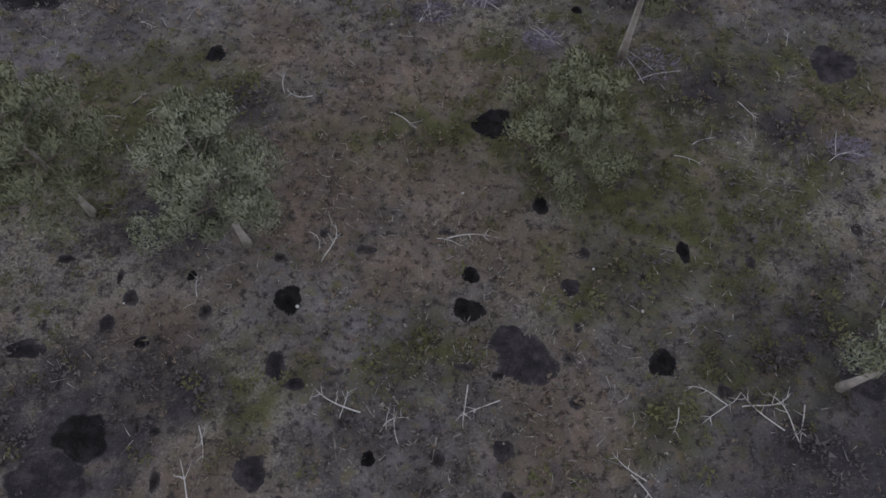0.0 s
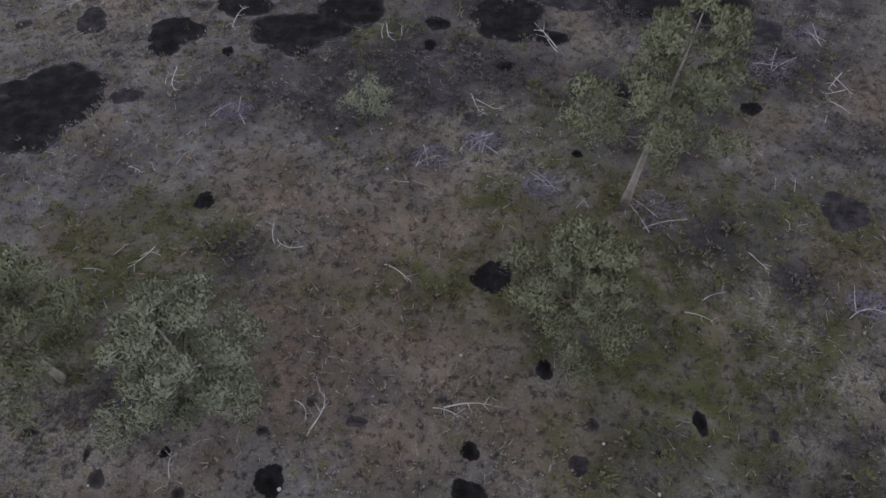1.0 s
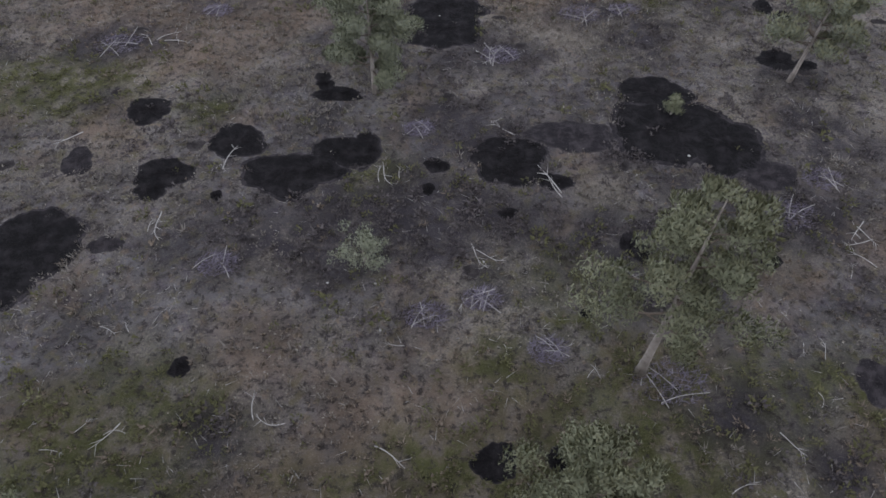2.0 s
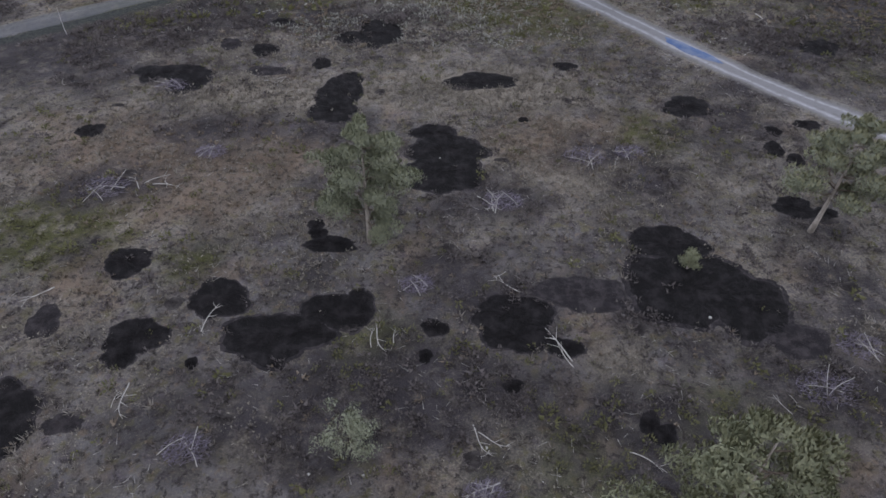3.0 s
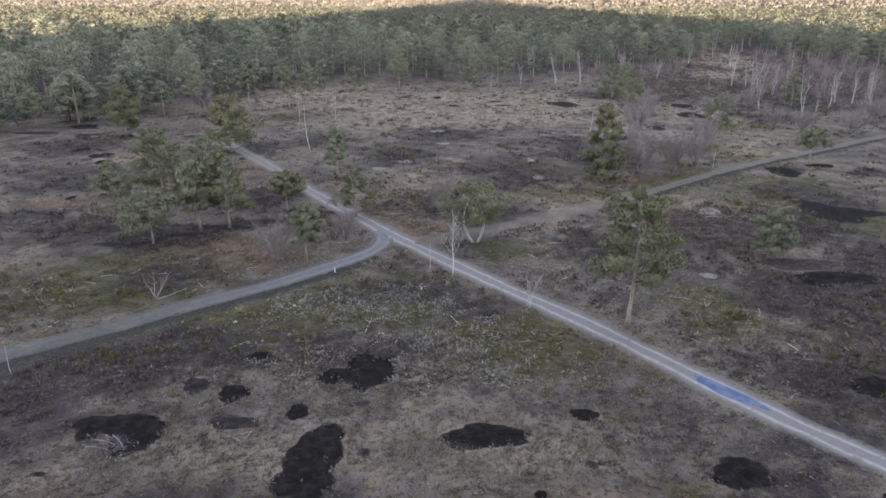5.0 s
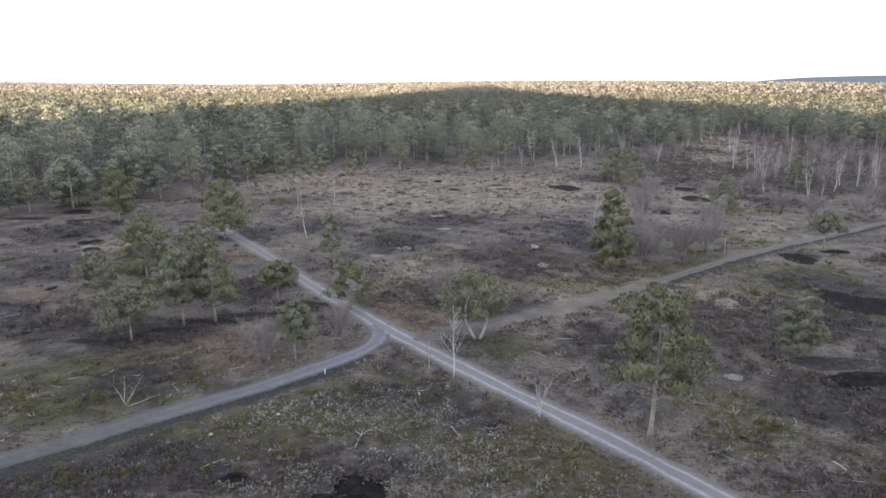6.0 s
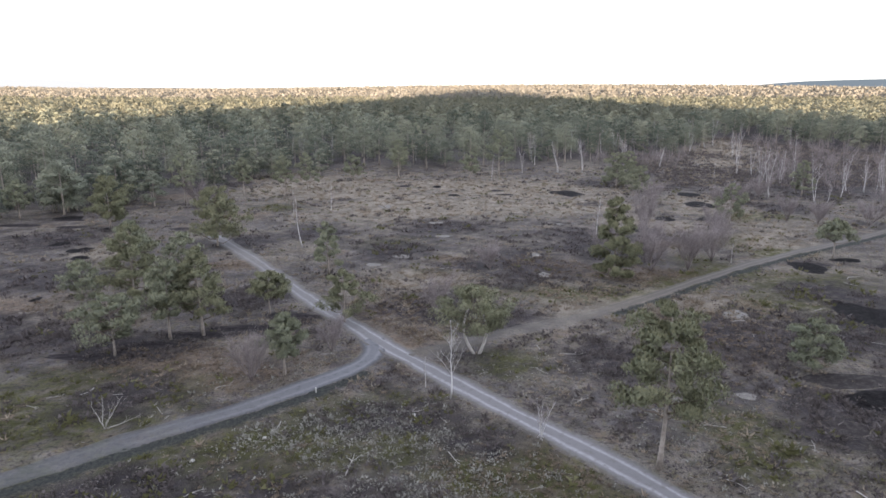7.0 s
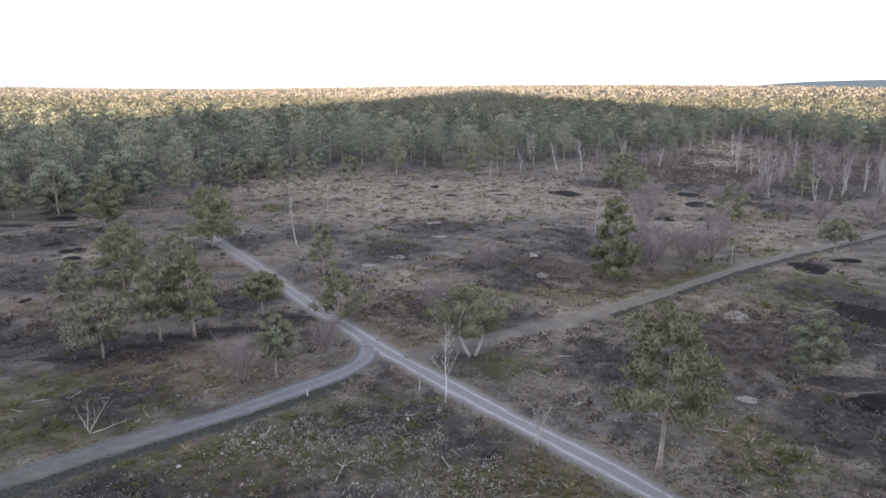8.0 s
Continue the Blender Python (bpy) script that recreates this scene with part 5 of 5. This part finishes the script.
def brushwood(x, y, r, seed):
    g = np.random.default_rng(seed)
    ob = thing("brushwood_heap", x, y, "loose heap of purple-grey cut heather twigs", "brushwood", "brushwood heaps")
    n = 280
    a, d = g.uniform(0, 2 * np.pi, n), r * np.sqrt(g.uniform(0, 1, n))
    base = np.stack([np.cos(a) * d, np.sin(a) * d * 0.7, g.uniform(0.0, 0.22, n) * (1.1 - d / r)], 1)
    b = g.normal(0.4, 0.9, n)
    end = base + np.stack([np.cos(b), np.sin(b), g.uniform(-0.05, 0.35, n)], 1) * g.uniform(0.2, 0.55, (n, 1))
    part("twig_spray", spikes(base, end, 0.014), M_BRUSH, ob)
    for _ in range(3):
        k = np.linspace(0, 1, 6)
        c, w = g.uniform(-0.5, 0.5, 2) * r, g.uniform(0, np.pi)
        line = np.stack([c[0] + np.cos(w) * (k - 0.5) * r * 1.3, c[1] + np.sin(w) * (k - 0.5) * r * 1.3 + 0.1 * np.sin(4 * k), 0.04 + 0.16 * k], 1)
        part("stick", tube(line, 0.022 * (1 - 0.5 * k), 5), M_DEAD, ob, "pale bleached stick", True)


for i, (x, y, r) in enumerate(((-20.4, 44.2, 1.5), (9.0, 48.0, 1.3), (12.0, 48.6, 1.0), (-1.3, 36.6, 0.9), (3.5, 43.4, 1.2), (-15.0, 48.0, 1.0), (1.9, 25.2, 0.9), (4.7, 22.6, 0.9), (-10.5, 27.0, 1.0),
                               (17.5, 30.5, 1.4), (-0.6, 24.3, 1.0), (9.6, 21.2, 1.6), (-20.0, 56.0, 1.2), (18.0, 16.5, 1.0), (20.0, 33.0, 1.1))):
    brushwood(x, y, r, 650 + i)

# ---- dead wood, stones, posts, puddle ----
def stick_geo(seed, length, thick):
    g = np.random.default_rng(seed)
    k = np.linspace(0, 1, 8)
    line = np.stack([length * (k - 0.5), 0.16 * length * np.sin(k * g.uniform(1.5, 4.0) + g.uniform(0, 3)), 0.03 + 0.06 * k + 0.03 * np.sin(5 * k)], 1)
    out = [tube(line, thick * (1 - 0.65 * k), 6)]
    for _ in range(int(g.integers(1, 4))):
        s = g.uniform(0.35, 0.9)
        root = np.array([np.interp(s, k, line[:, c]) for c in range(3)])
        a = g.choice([-1, 1]) * g.uniform(0.5, 1.1)
        f = np.linspace(0, 1, 5)[:, None]
        side = root + f * np.array([np.cos(a), np.sin(a), 0.12]) * length * g.uniform(0.18, 0.4) + g.normal(0, 0.02, (5, 3)) * f
        out.append(tube(side, thick * 0.55 * (1 - 0.7 * f[:, 0]), 5))
    return joined(out)


STICKS = [smooth(mesh_of("dead_branch", *stick_geo(600 + i, 1.0 + 0.22 * i, 0.022 + 0.003 * i), M_DEAD)) for i in range(7)]


def dead_branch(x, y, kind, turn, size):
    ob = new("dead_branch", STICKS[kind])
    ob.matrix_basis = pose(x, y, -0.012, 0, 0, turn) @ Matrix.Diagonal((size, size, size, 1))
    return tagged(ob, "bleached bent dead branch lying on the heath", "branch", "fallen branches")


g = np.random.default_rng(610)
NEAR_WOOD = [(-1.0, 24.4), (1.9, 25.2), (-1.4, 22.8), (4.7, 22.7), (6.7, 21.5), (15.3, 29.6), (20.0, 27.5), (20.6, 29.0), (-13.8, 23.6), (-7.4, 20.0), (-12.8, 18.8), (-5.1, 15.3), (11.8, 16.8), (10.6, 16.1),
             (-2.0, 17.9), (2.4, 27.2), (8.1, 26.5), (15.9, 21.0), (16.3, 22.8), (-14.9, 17.7), (2.7, 23.0), (14.0, 18.4), (-3.8, 5.1), (12.2, 4.9), (13.4, 4.7), (-8.6, 2.3)]
MORE_WOOD = [(7.1, 2.2), (1.5, 5.1), (10.6, 5.4), (-9.8, 9.1), (1.4, 11.5), (8.6, 4.8), (-1.7, 4.7), (-8.9, 3.9), (6.5, 2.8), (0.4, 2.2), (-4.8, 12.9), (-18.7, 44.9), (-20.6, 44.3), (3.6, 43.6), (10.4, 47.3), (3.6, 37.2),
             (5.9, 32.1), (-2.6, 33.3), (15.2, 29.7), (-13.5, 29.3), (-11.2, 33.7), (-27.6, 56.1), (32.8, 60.5), (-20.5, 35.4), (-16.9, 45.0), (3.0, 43.5), (-5.0, 11.9), (8.9, 21.9), (-12.5, 57.2)]
for x, y in NEAR_WOOD + MORE_WOOD:
    for _ in range(int(g.integers(1, 4))):
        dead_branch(x + g.normal(0, 0.35), y + g.normal(0, 0.3), int(g.integers(7)), g.uniform(0, 360), g.uniform(0.45, 1.05))
for x, y in ((-24, 78), (-23, 80), (-19, 84), (-3, 80), (1, 73), (4, 70), (12, 82), (17, 80), (9, 88), (12, 92), (22, 78), (26, 75), (-13, 77), (-6, 72), (10.0, 93.5), (60.0, 122.0), (55.0, 119.0), (-30, 83), (20, 70), (27, 68)):
    dead_branch(x + g.normal(0, 0.5), y, int(g.integers(7)), g.uniform(0, 360), g.uniform(0.9, 1.5))

for _ in range(70):
    y = g.uniform(62, 125)
    x = g.uniform(-1, 1) * (0.45 * y + 2)
    if path_gap(np.array([x]), np.array([y]))[0] > 2.2 and all(math.hypot((x - a) / b, (y - c) / d) > 1.3 for a, c, b, d in BARE):
        dead_branch(x, y, int(g.integers(7)), g.normal(10, 35), g.uniform(0.4, 0.95))

# thin litter of broken twigs
n = 9500
x, y = g.uniform(-28, 36, n), g.uniform(0, 90, n)
keep = (path_gap(x, y) > 1.7) & (np.abs(x) < 0.8 * (y + 12) + 8)
for cx, cy, rx, ry in BARE:
    keep &= np.hypot((x - cx) / rx, (y - cy) / ry) > 1.2
clump = np.sin(x * 0.7 + 1) * np.sin(y * 0.6 + 2) + 0.6 * np.sin(x * 0.23) * np.sin(y * 0.31)
keep &= clump + g.normal(0, 0.3, n) > 0.15
base = np.stack([x, y, g.uniform(0.01, 0.08, n)], 1)[keep]
a = g.uniform(0, 2 * np.pi, len(base))
long = g.uniform(0.15, 0.7, len(base))
tagged(new("twig_litter", mesh_of("twig_litter", *spikes(base, base + np.stack([np.cos(a) * long, np.sin(a) * long, g.uniform(-0.02, 0.08, len(base))], 1), g.uniform(0.009, 0.017, len(base))), M_DEAD)),
       "litter of pale broken twigs on the heath", "twigs", kind="stuff")


def stone(x, y, r, seed):
    g = np.random.default_rng(seed)
    bm = bmesh.new()
    bmesh.ops.create_icosphere(bm, subdivisions=2, radius=r)
    off = Vector(g.uniform(-9, 9, 3))
    for v in bm.verts:
        v.co *= 1 + 0.35 * noise.noise(v.co / r * 0.9 + off)
        v.co.z *= 0.55
    me = bpy.data.meshes.new("stone")
    bm.to_mesh(me)
    bm.free()
    me.materials.append(M_STONE)
    ob = new("stone", smooth(me))
    ob.matrix_basis = pose(x, y, r * 0.25, 0, 0, g.uniform(0, 360))
    return tagged(ob, "pale rounded stone lying on the heath", "stone", "pale stones")


for i, (x, y, r) in enumerate(((13.4, 34.6, 0.16), (-2.5, 23.5, 0.13), (-5.1, 26.0, 0.12), (-2.9, 26.0, 0.10), (2.1, 27.3, 0.12), (9.2, 14.5, 0.10), (8.0, 8.8, 0.12), (-5.7, 8.9, 0.14), (6.2, 10.6, 0.11), (0.9, 14.1, 0.10),
                               (-10.5, 6.6, 0.09), (-12.6, 9.0, 0.09), (-17.4, 72.3, 0.36), (-13.2, 75.5, 0.30), (13.8, 130.5, 0.6), (-0.2, 47.6, 0.12), (11.2, 57.0, 0.14), (-15.0, 74.0, 0.22))):
    stone(x, y, r * 0.55, 700 + i)


def sand_patch(x, y, rx, ry):
    return patch("sand_patch", [(x, y, rx, ry)], M_SAND, "small patch of bare pale sand", 0.004)


for x, y, rx, ry in ((33.2, 104.0, 1.3, 1.5), (21.6, 98.3, 0.8, 0.8), (25.6, 83.0, 0.8, 0.7), (-7.1, 130.2, 1.3, 1.1), (-14.0, 174.0, 1.6, 1.8), (-2.5, 156.3, 1.5, 1.0), (-1.0, 144.5, 1.2, 1.0), (13.7, 131.2, 0.7, 1.4), (13.5, 120.2, 0.9, 1.2), (20.7, 155.0, 1.0, 1.0), (-10.9, 125.2, 1.0, 0.9), (12.3, 162.1, 1.6, 0.9)):
    sand_patch(x, y, rx, ry)


def marker_post(x, y, h):
    ob = thing("marker_post", x, y, "short pale wooden marker post beside the track", "post", "marker posts")
    part("shaft", tube([(0, 0, -0.1), (0, 0, 0.05), (0, 0, h * 0.9)], [0.055, 0.055, 0.05], 8), M_POST, ob)
    part("cap", tube([(0, 0, h * 0.9), (0, 0, h * 0.94), (0, 0, h)], [0.062, 0.06, 0.02], 8), M_POST, ob)


marker_post(-2.2, 78.5, 0.55)
marker_post(-10.9, 83.1, 0.5)


def puddle(x, y, along, rx, ry):
    """A blue smear in a wheel rut, drawn as shallow rain water."""
    n = Nodes("painted_sky_water", 0.45, 0.06)
    deep = n.noise(n.coords(), 0.8, 3)
    # The sky's blue reflection is put into the base colour; the water barely mirrors.
    mat = n.done(n.mix(n.span(deep, 0.35, 0.65), (0.055, 0.092, 0.20), (0.125, 0.150, 0.225)))
    g = np.random.default_rng(77)
    a = np.linspace(0, 2 * np.pi, 48, endpoint=False)
    e = 1 + 0.12 * np.sin(2 * a + 1) + 0.08 * np.sin(3 * a) + 0.05 * np.sin(7 * a) + g.normal(0, 0.02, 48)
    v = [(0, 0, 0.0)] + [(rx * f * r * math.cos(t), ry * f * r * math.sin(t), z) for f, z in ((0.9, 0.0), (1.0, -0.03)) for t, r in zip(a, e)]
    t = []
    for k in range(48):
        m = (k + 1) % 48
        t += [(0, 1 + k, 1 + m), (1 + k, 49 + k, 49 + m), (1 + k, 49 + m, 1 + m)]
    ob = new("puddle", mesh_of("puddle", v, t, mat))
    ob.matrix_basis = pose(x, y, 0.07, 0, 0, along)
    return tagged(ob, "long shallow blue puddle lying in the track", "puddle", kind="structure")


puddle(19.5, 62.5, -52, 2.6, 0.7)


# ---- far hills on the horizon ----
def far_hills(name, x0, x1, y, low, high, glow, bumps, label):
    m = bpy.data.materials.new(name)
    m.use_nodes = True
    b = m.node_tree.nodes["Principled BSDF"]
    # Near-black hills; distant haze and shade are put into their glow colour.
    b.inputs["Base Color"].default_value = (0.002, 0.002, 0.002, 1)
    b.inputs["Specular IOR Level"].default_value = 0.0
    b.inputs["Emission Color"].default_value = (*glow, 1)
    b.inputs["Emission Strength"].default_value = FAR_GLOW
    k = np.linspace(0, 1, 120)
    top = low + (high - low) * np.sin(np.pi * k) ** 0.5 * (1 + bumps * (np.sin(k * 9 + 1) * 0.5 + np.sin(k * 23) * 0.2 + np.sin(k * 71) * 0.05))
    x = x0 + (x1 - x0) * k
    v = np.concatenate([np.stack([x, 0 * x + y, 0 * x - 5], 1), np.stack([x, 0 * x + y + 60, top], 1), np.stack([x, 0 * x + y + 200, 0 * x - 5], 1)])
    i = np.arange(119)
    t = np.concatenate([np.stack([i, i + 1, i + 121], 1), np.stack([i, i + 121, i + 120], 1), np.stack([i + 120, i + 121, i + 241], 1), np.stack([i + 120, i + 241, i + 240], 1)])
    return tagged(new(name, mesh_of(name, v, t, m)), label, "hills", kind="structure")


FAR_GLOW = 0.06
far_hills("backdrop_1", 1250, 3600, 2900, 20, 64, (0.33, 0.40, 0.48), 0.12, "glowing backdrop of blue-grey wooded hills on the horizon")
far_hills("backdrop_2", -2900, -1900, 3700, 20, 66, (1.3, 1.3, 1.34), 0.10, "pale glowing backdrop of a hazy hill far on the horizon")
